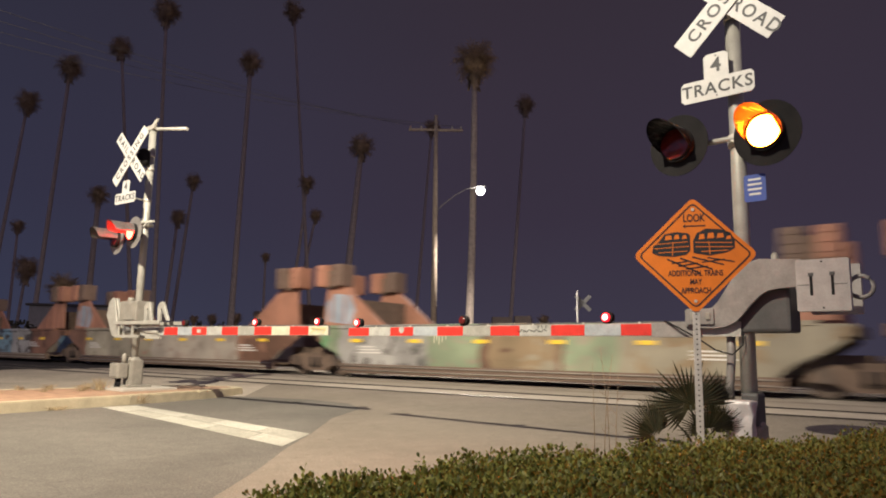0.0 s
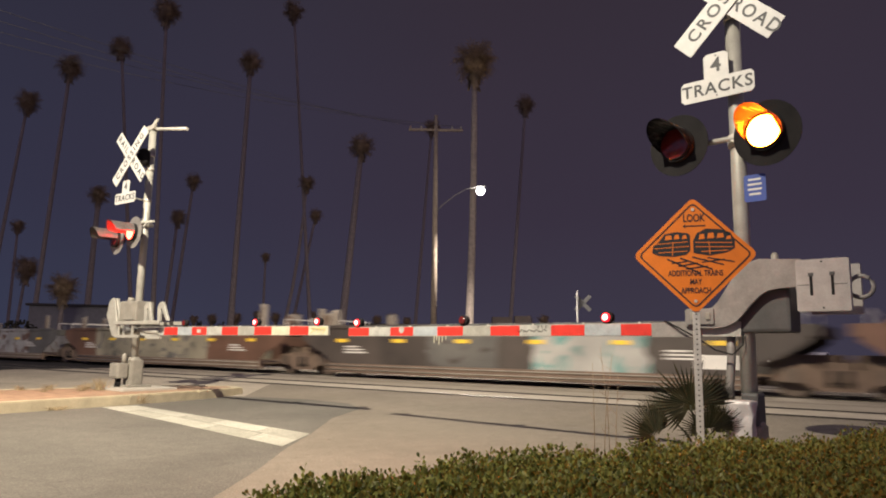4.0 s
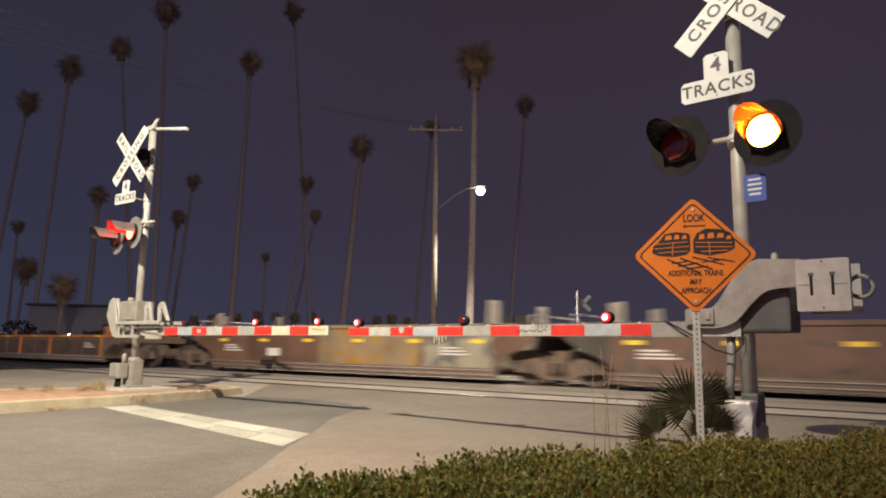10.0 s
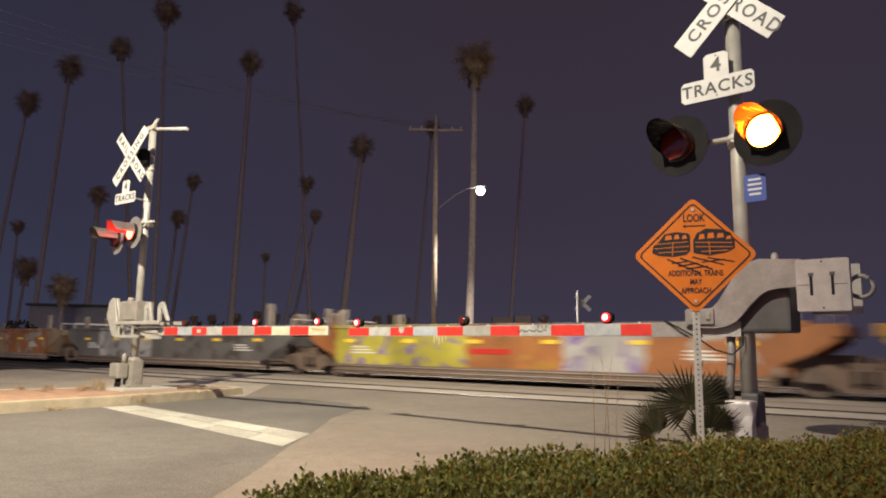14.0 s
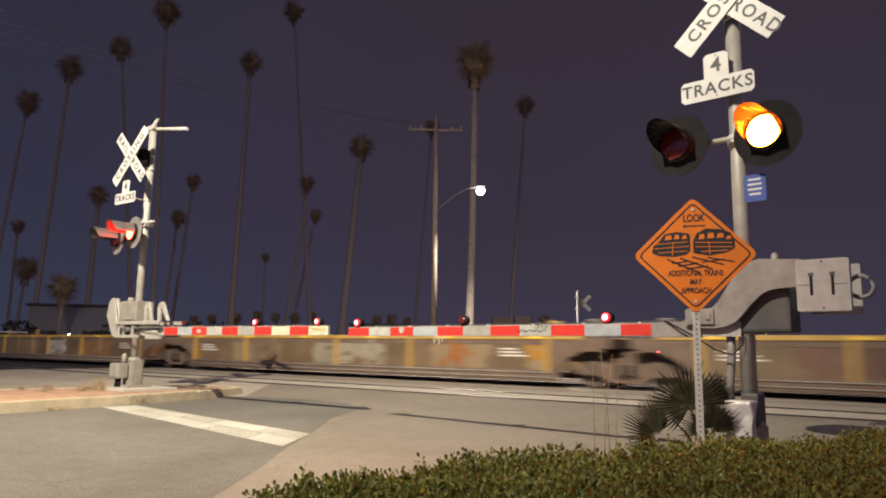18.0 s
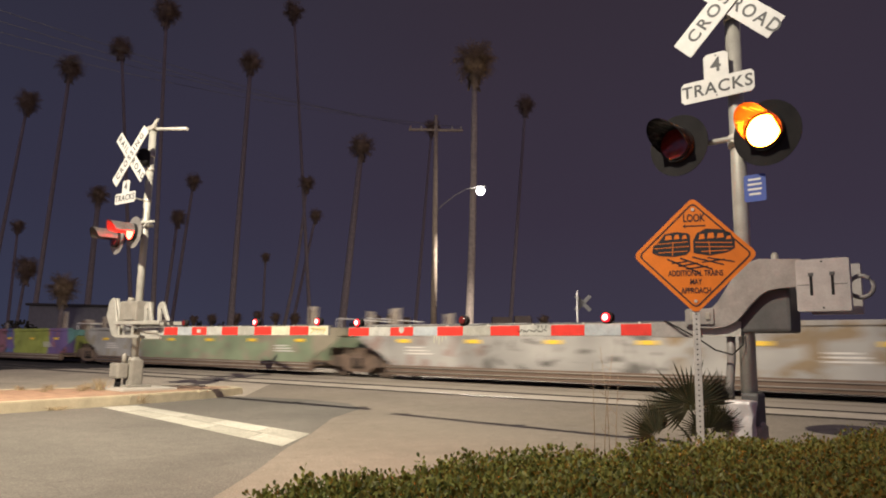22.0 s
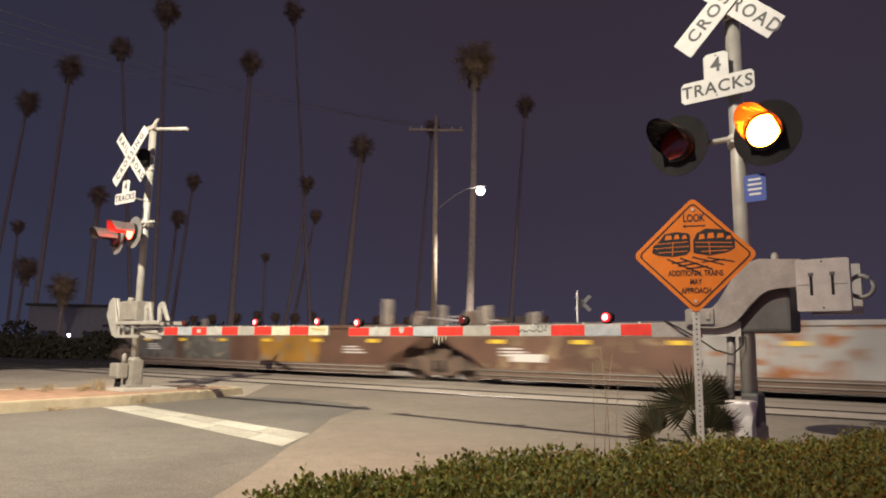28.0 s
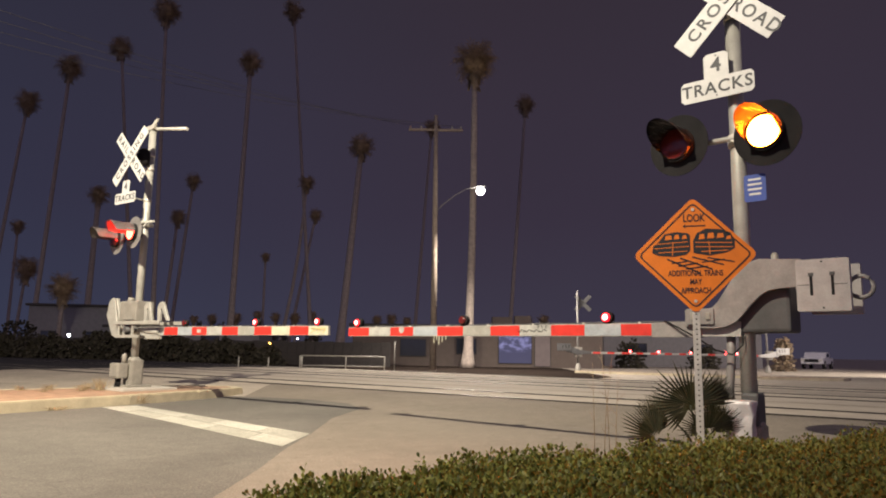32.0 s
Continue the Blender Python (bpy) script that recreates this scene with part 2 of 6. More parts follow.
M_WINDOW = mat("dark_window_glass", (0.02, 0.022, 0.028), 0.1, vary=0.1, bump=0)
M_WARM = glow("warm_wall_lamp", (1.0, 0.50, 0.10), 7.0)
M_COOL = glow("cool_wall_lamp", (0.90, 0.96, 1.0), 110.0)
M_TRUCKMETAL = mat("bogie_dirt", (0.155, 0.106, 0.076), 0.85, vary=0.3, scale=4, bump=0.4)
M_WHEEL = mat("wheel_steel", (0.115, 0.084, 0.063), 0.6, metal=0.3, vary=0.3)
M_REFLECT = mat("yellow_reflector_tape", (0.85, 0.55, 0.05), 0.4, vary=0.1)
M_STENCIL = mat("white_stencil_paint", (0.68, 0.64, 0.58), 0.6, vary=0.15)
M_CAB = mat("pickup_paint", (0.66, 0.64, 0.64), 0.3, metal=0.2, vary=0.1, bump=0)


# ---- mesh helpers ----
def add_box(bm, lo, hi, m=None):
    r = bmesh.ops.create_cube(bm, size=1.0)["verts"]
    for v in r:
        v.co = Vector([lo[i] + (v.co[i] + 0.5) * (hi[i] - lo[i]) for i in range(3)])
    if m:
        bmesh.ops.transform(bm, matrix=m, verts=r)
    return r


def box(lo, hi, bevel=0.0, m=None):
    bm = bmesh.new()
    add_box(bm, lo, hi, m)
    if bevel:
        bmesh.ops.bevel(bm, geom=bm.edges[:], offset=bevel, segments=2, affect="EDGES", profile=0.6)
    return bm


def add_tube(bm, points, radii, seg=10, caps=True):
    """A round tube along points; radii: one number or one for each point."""
    pts = [Vector(p) for p in points]
    if not hasattr(radii, "__len__"):
        radii = [radii] * len(pts)
    rings = []
    for i, p in enumerate(pts):
        d = (pts[min(i + 1, len(pts) - 1)] - pts[max(i - 1, 0)]).normalized()
        ref = Vector((0, 0, 1)) if abs(d.z) < 0.9 else Vector((1, 0, 0))
        x = d.cross(ref).normalized()
        y = d.cross(x)
        rings.append([bm.verts.new(p + (x * math.cos(k * math.tau / seg) + y * math.sin(k * math.tau / seg)) * radii[i]) for k in range(seg)])
    for a, b in zip(rings, rings[1:]):
        for k in range(seg):
            f = bm.faces.new((a[k], a[(k + 1) % seg], b[(k + 1) % seg], b[k]))
            f.smooth = True
    if caps:
        bm.faces.new(rings[0])
        bm.faces.new(rings[-1][::-1])


def tube(points, radii, seg=10, caps=True):
    bm = bmesh.new()
    add_tube(bm, points, radii, seg, caps)
    bmesh.ops.recalc_face_normals(bm, faces=bm.faces[:])
    return bm


def plate(outline, thick, bevel=0.0, m=None):
    """A flat plate: outline in the x-z plane, thick along y, its front at y = 0."""
    bm = bmesh.new()
    vs = [bm.verts.new((x, 0, z)) for x, z in outline]
    f = bm.faces.new(vs)
    r = bmesh.ops.extrude_face_region(bm, geom=[f])
    bmesh.ops.translate(bm, vec=(0, thick, 0), verts=[v for v in r["geom"] if isinstance(v, bmesh.types.BMVert)])
    bmesh.ops.recalc_face_normals(bm, faces=bm.faces[:])
    if bevel:
        bmesh.ops.bevel(bm, geom=bm.edges[:], offset=bevel, segments=1, affect="EDGES")
    if m:
        bm.transform(m)
    return bm


def rounded(w, h, r, n=4):
    """The outline of a rounded rectangle about the origin."""
    pts = []
    for cx, cz, a0 in ((w / 2 - r, h / 2 - r, 0), (-w / 2 + r, h / 2 - r, 90), (-w / 2 + r, -h / 2 + r, 180), (w / 2 - r, -h / 2 + r, 270)):
        for k in range(n + 1):
            a = radians(a0 + 90 * k / n)
            pts.append((cx + r * math.cos(a), cz + r * math.sin(a)))
    return pts


def disc(r, thick, seg=24, m=None):
    return plate([(r * math.cos(k * math.tau / seg), r * math.sin(k * math.tau / seg)) for k in range(seg)], thick, 0, m)


def mesh_of(name, bm, material):
    me = bpy.data.meshes.new(name)
    bm.to_mesh(me)
    bm.free()
    for m in (material if isinstance(material, (list, tuple)) else [material]):
        me.materials.append(m)
    return me


def part(name, bm, material, parent, label="", at=None):
    """One mesh object under a thing or a part."""
    ob = new(name, bm if isinstance(bm, bpy.types.Mesh) else mesh_of(name, bm, material))
    ob.parent = parent
    if at is not None:
        ob.matrix_basis = at
    if label:
        ob["label"] = label
    return ob


def thing(name, m, label, category, group="", kind=""):
    ob = new(name)
    ob.empty_display_size = 0.3
    ob.matrix_basis = m
    return tagged(ob, label, category, group, kind)


def solid(name, bm, material, label, category, group="", kind="", at=None):
    ob = new(name, bm if isinstance(bm, bpy.types.Mesh) else mesh_of(name, bm, material))
    if at is not None:
        ob.matrix_basis = at
    return tagged(ob, label, category, group, kind)


def lettering(name, words, size, material, parent, at, spacing=1.0):
    """Words in the built-in font as a mesh, standing in the x-z plane, facing -y."""
    cu = bpy.data.curves.new(name, "FONT")
    cu.body, cu.size, cu.align_x, cu.align_y, cu.extrude = words, size, "CENTER", "CENTER", 0.0008
    cu.space_character = spacing
    cu.offset = size * 0.018
    cu.resolution_u = 3
    tmp = bpy.data.objects.new(name, cu)
    me = bpy.data.meshes.new_from_object(tmp)
    bpy.data.objects.remove(tmp)
    bpy.data.curves.remove(cu)
    me.transform(Matrix.Rotation(radians(90), 4, "X"))
    me.materials.clear()
    me.materials.append(material)
    return part(name, me, material, parent, at=at)


def frame_of(place, x_axis):
    """A pose at place whose x axis points along x_axis in plan."""
    return Matrix.Translation(place) @ Matrix.Rotation(math.atan2(x_axis[1], x_axis[0]), 4, "Z")


# ---- plan: a runs along the tracks, q across them ----
A = Vector((0.811, -0.585, 0)).normalized()
B = Vector((0.585, 0.811, 0)).normalized()
RAIL_Q = (11.25, 16.35, 20.7)


def level(q):
    """Height of the ground at q: the road climbs a little to the tracks and falls behind them."""
    for q0, z0, q1, z1 in ((-1e9, 0, 8.6, 0), (8.6, 0, 10.7, 0.12), (10.7, 0.12, 23.0, 0.12), (23.0, 0.12, 25.5, 0.0), (25.5, 0.0, 1e9, 0.0)):
        if q <= q1:
            return z0 + (z1 - z0) * (q - q0) / (q1 - q0)
    return 0.0


def plan(a, q, z=0.0):
    return A * a + B * q + Vector((0, 0, level(q) + z))


def sheet(q_lines, a_lines, lift=0.0):
    bm = bmesh.new()
    grid = [[bm.verts.new(plan(a, q, lift)) for a in a_lines] for q in q_lines]
    for r0, r1 in zip(grid, grid[1:]):
        for i in range(len(a_lines) - 1):
            bm.faces.new((r0[i], r0[i + 1], r1[i + 1], r1[i]))
    bmesh.ops.recalc_face_normals(bm, faces=bm.faces[:])
    if bm.faces[0].normal.z < 0:
        bmesh.ops.reverse_faces(bm, faces=bm.faces[:])
    return bm


def flat(points, lift=0.004):
    """A thin paved sheet over the given plan points (x, y), following the ground."""
    bm = bmesh.new()
    bm.faces.new([bm.verts.new((x, y, 0)) for x, y in points])
    for q in (8.6, 10.7, 23.0, 25.5):
        bmesh.ops.bisect_plane(bm, geom=bm.verts[:] + bm.edges[:] + bm.faces[:], plane_co=B * q, plane_no=B)
    for v in bm.verts:
        v.co.z = level(v.co.dot(B)) + lift
    bmesh.ops.recalc_face_normals(bm, faces=bm.faces[:])
    if bm.faces[0].normal.z < 0:
        bmesh.ops.reverse_faces(bm, faces=bm.faces[:])
    return bm


# ---- ground ----
solid("ground", sheet((-2500, -200, -20, 0, 4, 8.6, 10.7, 14, 18, 23.0, 25.5, 60, 300, 2500), (-2500, -400, -60, -30, -15, 0, 15, 60, 400, 2500)),
      M_GROUND, "pale worn pavement stretching to the horizon", "ground", kind="structure")
solid("road", flat([(-40, -30), (-1.44, -30), (-1.45, 3.5), (-1.43, 5.7), (-1.48, 6.9), (-1.46, 8.0), (-1.51, 9.9), (-1.40, 10.8), (-1.30, 11.6), (-1.6, 12.3), (-2.4, 13.0), (-3.3, 13.5), (-5.0, 14.2), (-14.0, 2.0), (-40, -26)]), M_ASPHALT,
      "dark grey patched asphalt lane before the crossing", "road", kind="structure")

solid("apron", flat([(-1.2, -30), (60, -30), tuple(plan(37, 11.19).to_2d()), tuple(plan(-4.5, 11.19).to_2d()), tuple(plan(-13.0, 11.19).to_2d())], 0.0034), M_APRON,
      "worn beige pavement between lane and tracks, darkened to offset lamp falloff", "pavement", kind="structure")
for i, q in enumerate(RAIL_Q):
    track = thing("railway_track", Matrix.Identity(4), "steel rails set flush in concrete crossing panels", "railway track", "tracks over the crossing", "structure")
    for k, qq in enumerate((q, q + 1.505)):
        bm = bmesh.new()
        lo_, hi_ = [[bm.verts.new(plan(a, qq + d, z)) for a, d in ((-300, -0.036), (300, -0.036), (300, 0.036), (-300, 0.036))] for z in (-0.05, 0.025)]
        bm.faces.new(hi_)
        for j in range(4):
            bm.faces.new((lo_[j], lo_[(j + 1) % 4], hi_[(j + 1) % 4], hi_[j])).material_index = 1
        part("rail", bm, [M_STEEL, M_RUSTY], track, "worn bright rail head with dark rusty sides")
        bm = bmesh.new()
        for d in (-0.052, 0.052):
            c = qq + d
            bm.faces.new([bm.verts.new(plan(a, c + s, 0.004)) for a, s in ((-300, -0.023), (300, -0.023), (300, 0.023), (-300, 0.023))])
        part("flangeway", bm, M_RUBBER, track, "dark rubber flangeway strip")
    for lo, hi in ((q - (1.6 if i else 0.0), q - 0.075) if i else (q - 0.08, q - 0.075), (q + 0.075, q + 1.43), (q + 1.58, q + 3.1)):
        bm = bmesh.new()
        bm.faces.new([bm.verts.new(plan(a, c, 0.005)) for a, c in ((-25.6, lo), (14, lo), (14, hi), (-25.6, hi))])
        part("crossing_panel", bm, M_PANEL, track, "concrete crossing panel, paled to offset lamp falloff")

# beyond the paved crossing the tracks lie in dark ballast, and bare soil borders the far buildings
edge = random.Random(17)
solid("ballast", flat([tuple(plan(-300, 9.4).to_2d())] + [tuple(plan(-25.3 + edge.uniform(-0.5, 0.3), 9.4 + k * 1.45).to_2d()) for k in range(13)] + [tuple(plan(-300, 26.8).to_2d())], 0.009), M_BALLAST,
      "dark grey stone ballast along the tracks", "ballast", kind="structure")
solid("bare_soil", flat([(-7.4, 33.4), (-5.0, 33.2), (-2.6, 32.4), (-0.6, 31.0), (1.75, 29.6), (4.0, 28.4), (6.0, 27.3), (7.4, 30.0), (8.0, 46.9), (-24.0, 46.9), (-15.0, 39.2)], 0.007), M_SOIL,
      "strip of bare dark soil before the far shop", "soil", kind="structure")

# ---- stop bar, kerbed median ----
bar = thing("stop_bar", Matrix.Identity(4), "worn white painted stop line across the lane", "road marking", kind="structure")
bar_far, bar_near = (Vector((-4.89, 11.38)), Vector((-1.45, 8.02))), (Vector((-5.24, 10.93)), Vector((-1.53, 6.95)))
for k, (t0, t1, w0, w1, fresh) in enumerate(((0.0, 0.16, 0.0, 1.0, 1), (0.16, 0.38, 0.0, 0.52, 0), (0.16, 0.42, 0.52, 1.0, 1), (0.38, 0.66, 0.0, 0.5, 1), (0.42, 0.60, 0.52, 1.0, 0),
                                             (0.66, 0.86, 0.0, 0.48, 0), (0.60, 0.83, 0.5, 1.0, 1), (0.86, 1.0, 0.0, 0.5, 1), (0.83, 1.0, 0.5, 1.0, 0))):
    def on_bar(t, w):
        return tuple(bar_near[0].lerp(bar_near[1], t).lerp(bar_far[0].lerp(bar_far[1], t), w))
    part("paint_patch", flat([on_bar(t0, w0 + 0.008), on_bar(t1 - 0.003, w0), on_bar(t1 - 0.003, w1 - 0.008), on_bar(t0, w1)], 0.008 + 0.0006 * fresh), M_PAINT2 if fresh else M_PAINT, bar)


def kerbed_island(name, outline, z, label):
    """A raised island: a kerb ring of blocks round a paved fill."""
    isl = thing(name, Matrix.Identity(4), label, "median", kind="structure")
    inner = []
    n = len(outline)
    cx, cy = sum(p[0] for p in outline) / n, sum(p[1] for p in outline) / n
    for i in range(n):
        p0, p1, p2 = Vector(outline[i - 1]), Vector(outline[i]), Vector(outline[(i + 1) % n])
        d0, d1 = (p1 - p0).normalized(), (p2 - p1).normalized()
        nn = (Vector((-d0.y, d0.x)) + Vector((-d1.y, d1.x)))
        nn = nn.normalized() * 0.17 / max(0.5, math.cos(d0.angle(d1) / 2))
        inner.append(p1 + nn if (p1 + nn - Vector((cx, cy))).length < (p1 - Vector((cx, cy))).length else p1 - nn)
    for i in range(n):
        j = (i + 1) % n
        a0, a1, b0, b1 = Vector(outline[i]), Vector(outline[j]), inner[i], inner[j]
        cuts = max(1, round((a1 - a0).length / 1.9))
        for c in range(cuts):
            t0, t1 = c / cuts, (c + 1) / cuts - 0.006 / max((a1 - a0).length, 0.01)
            bm = bmesh.new()
            base, top = [], []
            for p in (a0.lerp(a1, t0), a0.lerp(a1, t1), b0.lerp(b1, t1), b0.lerp(b1, t0)):
                base.append(bm.verts.new((p.x, p.y, -0.05)))
                top.append(bm.verts.new((p.x, p.y, z)))
            bm.faces.new(top)
            for k in range(4):
                bm.faces.new((base[k], base[(k + 1) % 4], top[(k + 1) % 4], top[k]))
            bmesh.ops.recalc_face_normals(bm, faces=bm.faces[:])
            bmesh.ops.bevel(bm, geom=[e for e in bm.edges if e.verts[0].co.z > 0 and e.verts[1].co.z > 0], offset=0.018, segments=2, affect="EDGES")
            part("kerb_block", bm, M_KERB, isl, "yellowish painted concrete kerb block")
    bm = bmesh.new()
    bm.faces.new([bm.verts.new((p.x, p.y, z - 0.006)) for p in inner])
    bmesh.ops.recalc_face_normals(bm, faces=bm.faces[:])
    part("paved_fill", bm, M_PAVER, isl, "reddish paved median fill")
    return isl


kerbed_island("kerbed_median", [(-12.5, -3.4), (-6.03, 9.62), (-5.05, 11.5), (-4.45, 13.0), (-4.02, 14.3), (-4.35, 14.85), (-5.4, 14.9), (-7.9, 12.2), (-14.6, -2.2)], 0.16,
              "raised median with yellowish kerb and reddish paved top")
kerbed_island("far_kerb_island", [(6.9, 36.0), (14.5, 31.6), (14.9, 32.5), (7.2, 37.2)], 0.10, "low pale kerbed island on the far side")
kerbed_island("far_kerb_island", [(13.4, 30.6), (17.4, 30.2), (18.4, 31.4), (14.4, 32.4)], 0.10, "short pale kerbed island beyond the tracks")


# ---- crossing gates ----
def blade(parent, angle, words, z, y, flip, span=1.22):
    """One blade of a crossbuck with its words."""
    m = Matrix.Translation((0, y, z)) @ Matrix.Rotation(radians(angle), 4, "Y")
    ob = part("crossbuck_blade", plate(rounded(span, 0.229, 0.012, 2), 0.012 * flip), M_WHITE, parent, "white sign blade with black letters", m)
    turn = Matrix.Rotation(0 if flip > 0 else math.pi, 4, "Z")
    for w, x in words:
        lettering("letters", w, 0.172, M_LETTER, ob, Matrix.Translation((x * flip * span / 1.22, -0.002 * flip, 0)) @ turn, 1.25 * (span / 1.22) ** 1.6)


def signal_head(parent, at, lit, lens=0.15, visor=0.30, glow_mat=None, paint=None):
    """A flashing lamp: housing, dark shield, visor and a turning roundel, facing -y. Returns the roundel."""
    head = part("signal_head", tube([(0, 0.0, 0), (0, 0.06, 0), (0, 0.16, 0)], [lens * 1.12, lens * 1.08, lens * 0.55], 20), M_BLACK, parent, "round black signal lamp housing", at)
    part("shield", disc(0.30, 0.006, 32, Matrix.Translation((0, 0.03, 0))), paint or M_BLACK, head, "round background shield")
    bm = bmesh.new()
    seg, rows = 22, 3
    grid = []
    for j in range(rows + 1):
        y = -visor * j / rows
        ring = []
        for k in range(seg + 1):
            t = k / seg
            ang = radians(-5 + 190 * t) if paint else radians(-18 + 216 * t)
            reach = 0.82 + 0.18 * math.sin(math.pi * t) if paint else 0.16 + 0.84 * math.sin(math.pi * t) ** 0.8
            ring.append(bm.verts.new((math.cos(ang) * lens * 1.1, y * reach, math.sin(ang) * lens * 1.1)))
        grid.append(ring)
    for r0, r1 in zip(grid, grid[1:]):
        for k in range(seg):
            f = bm.faces.new((r0[k], r0[k + 1], r1[k + 1], r1[k]))
            f.smooth = True
    bmesh.ops.solidify(bm, geom=bm.faces[:], thickness=0.004)
    bmesh.ops.recalc_face_normals(bm, faces=bm.faces[:])
    bm.normal_update()
    for f in bm.faces:
        c = f.calc_center_median()
        f.material_index = 1 if f.normal.dot(Vector((c.x, 0, c.z))) < 0 else 0
    part("visor", bm, [paint or M_BLACK, M_BLACK if paint else M_VISOR], head, "curved lamp visor")
    bm = bmesh.new()
    inner = lens * 0.95
    for sign, slot in ((-1, 0), (1, 1)):
        rings = []
        for j in range(4):
            a = j / 3 * radians(62)
            rr, yy = inner * math.sin(a) / math.sin(radians(62)), sign * (0.018 + 0.045 * (math.cos(a) - math.cos(radians(62))))
            rings.append([bm.verts.new((rr * math.cos(k * math.tau / 20), yy, rr * math.sin(k * math.tau / 20))) for k in range(20)] if j else [bm.verts.new((0, yy, 0))])
        for rr, yy in ((lens, sign * 0.018), (lens, 0.0)):
            rings.append([bm.verts.new((rr * math.cos(k * math.tau / 20), yy, rr * math.sin(k * math.tau / 20))) for k in range(20)])
        for j, (r0, r1) in enumerate(zip(rings, rings[1:])):
            for k in range(20):
                f = bm.faces.new((r0[0], r1[k], r1[(k + 1) % 20]) if len(r0) == 1 else (r0[k], r0[(k + 1) % 20], r1[(k + 1) % 20], r1[k]))
                f.smooth, f.material_index = j < 3, slot if j < 3 else 2
    bmesh.ops.recalc_face_normals(bm, faces=bm.faces[:])
    rim = bmesh.new()
    circles = [[rim.verts.new((r * math.cos(k * math.tau / 20), y, r * math.sin(k * math.tau / 20))) for k in range(20)] for r, y in ((lens * 1.010, -0.03), (lens * 1.13, -0.03), (lens * 1.13, 0.01))]
    for r0, r1 in zip(circles, circles[1:]):
        for k in range(20):
            rim.faces.new((r0[k], r0[(k + 1) % 20], r1[(k + 1) % 20], r1[k]))
    part("bezel", rim, M_BLACK, head, "black lens bezel")
    r = part("roundel", bm, [glow_mat or M_REDLAMP, M_LENS_OFF, M_BLACK], head, "red signal lens", Matrix.Translation((0, -0.03, 0)))
    FLASH.append((r, lit, Vector((0, -0.03, 0))))
    return head


FLASH = []  # (roundel, which half of each second it is lit in, place)
ARM_R, ARM_L = 0.406, 0.406


def arm_lamp(parent, at, lit):
    """A small red lamp on a gate arm."""
    lampo = part("arm_lamp", tube([(0, 0.035, 0.055), (0, -0.035, 0.055)], 0.060, 18), M_BLACK, parent, "small round red gate lamp", at)
    part("lamp_foot", box((-0.035, -0.02, -0.01), (0.035, 0.02, 0.012), 0.004), M_BLACK, lampo)
    bm = bmesh.new()
    for sign, slot in ((-1, 0), (1, 1)):
        rings = [[bm.verts.new((r * math.cos(k * math.tau / 16), sign * y, r * math.sin(k * math.tau / 16))) for k in range(16)] for r, y in ((0.031, 0.026), (0.047, 0.010))]
        f = bm.faces.new(rings[0])
        f.material_index = slot
        for k in range(16):
            f = bm.faces.new((rings[0][k], rings[0][(k + 1) % 16], rings[1][(k + 1) % 16], rings[1][k]))
            f.smooth, f.material_index = True, slot * (1 if slot else 0) or 2 * (1 - slot)
    bmesh.ops.recalc_face_normals(bm, faces=bm.faces[:])
    place = Vector((0, -0.040, 0.055))
    r = part("roundel", bm, [M_ARMLAMP, M_LENS_OFF, M_ARMHALO], lampo, "red gate lamp lens", Matrix.Translation(place))
    if lit is not None:
        FLASH.append((r, lit, place))


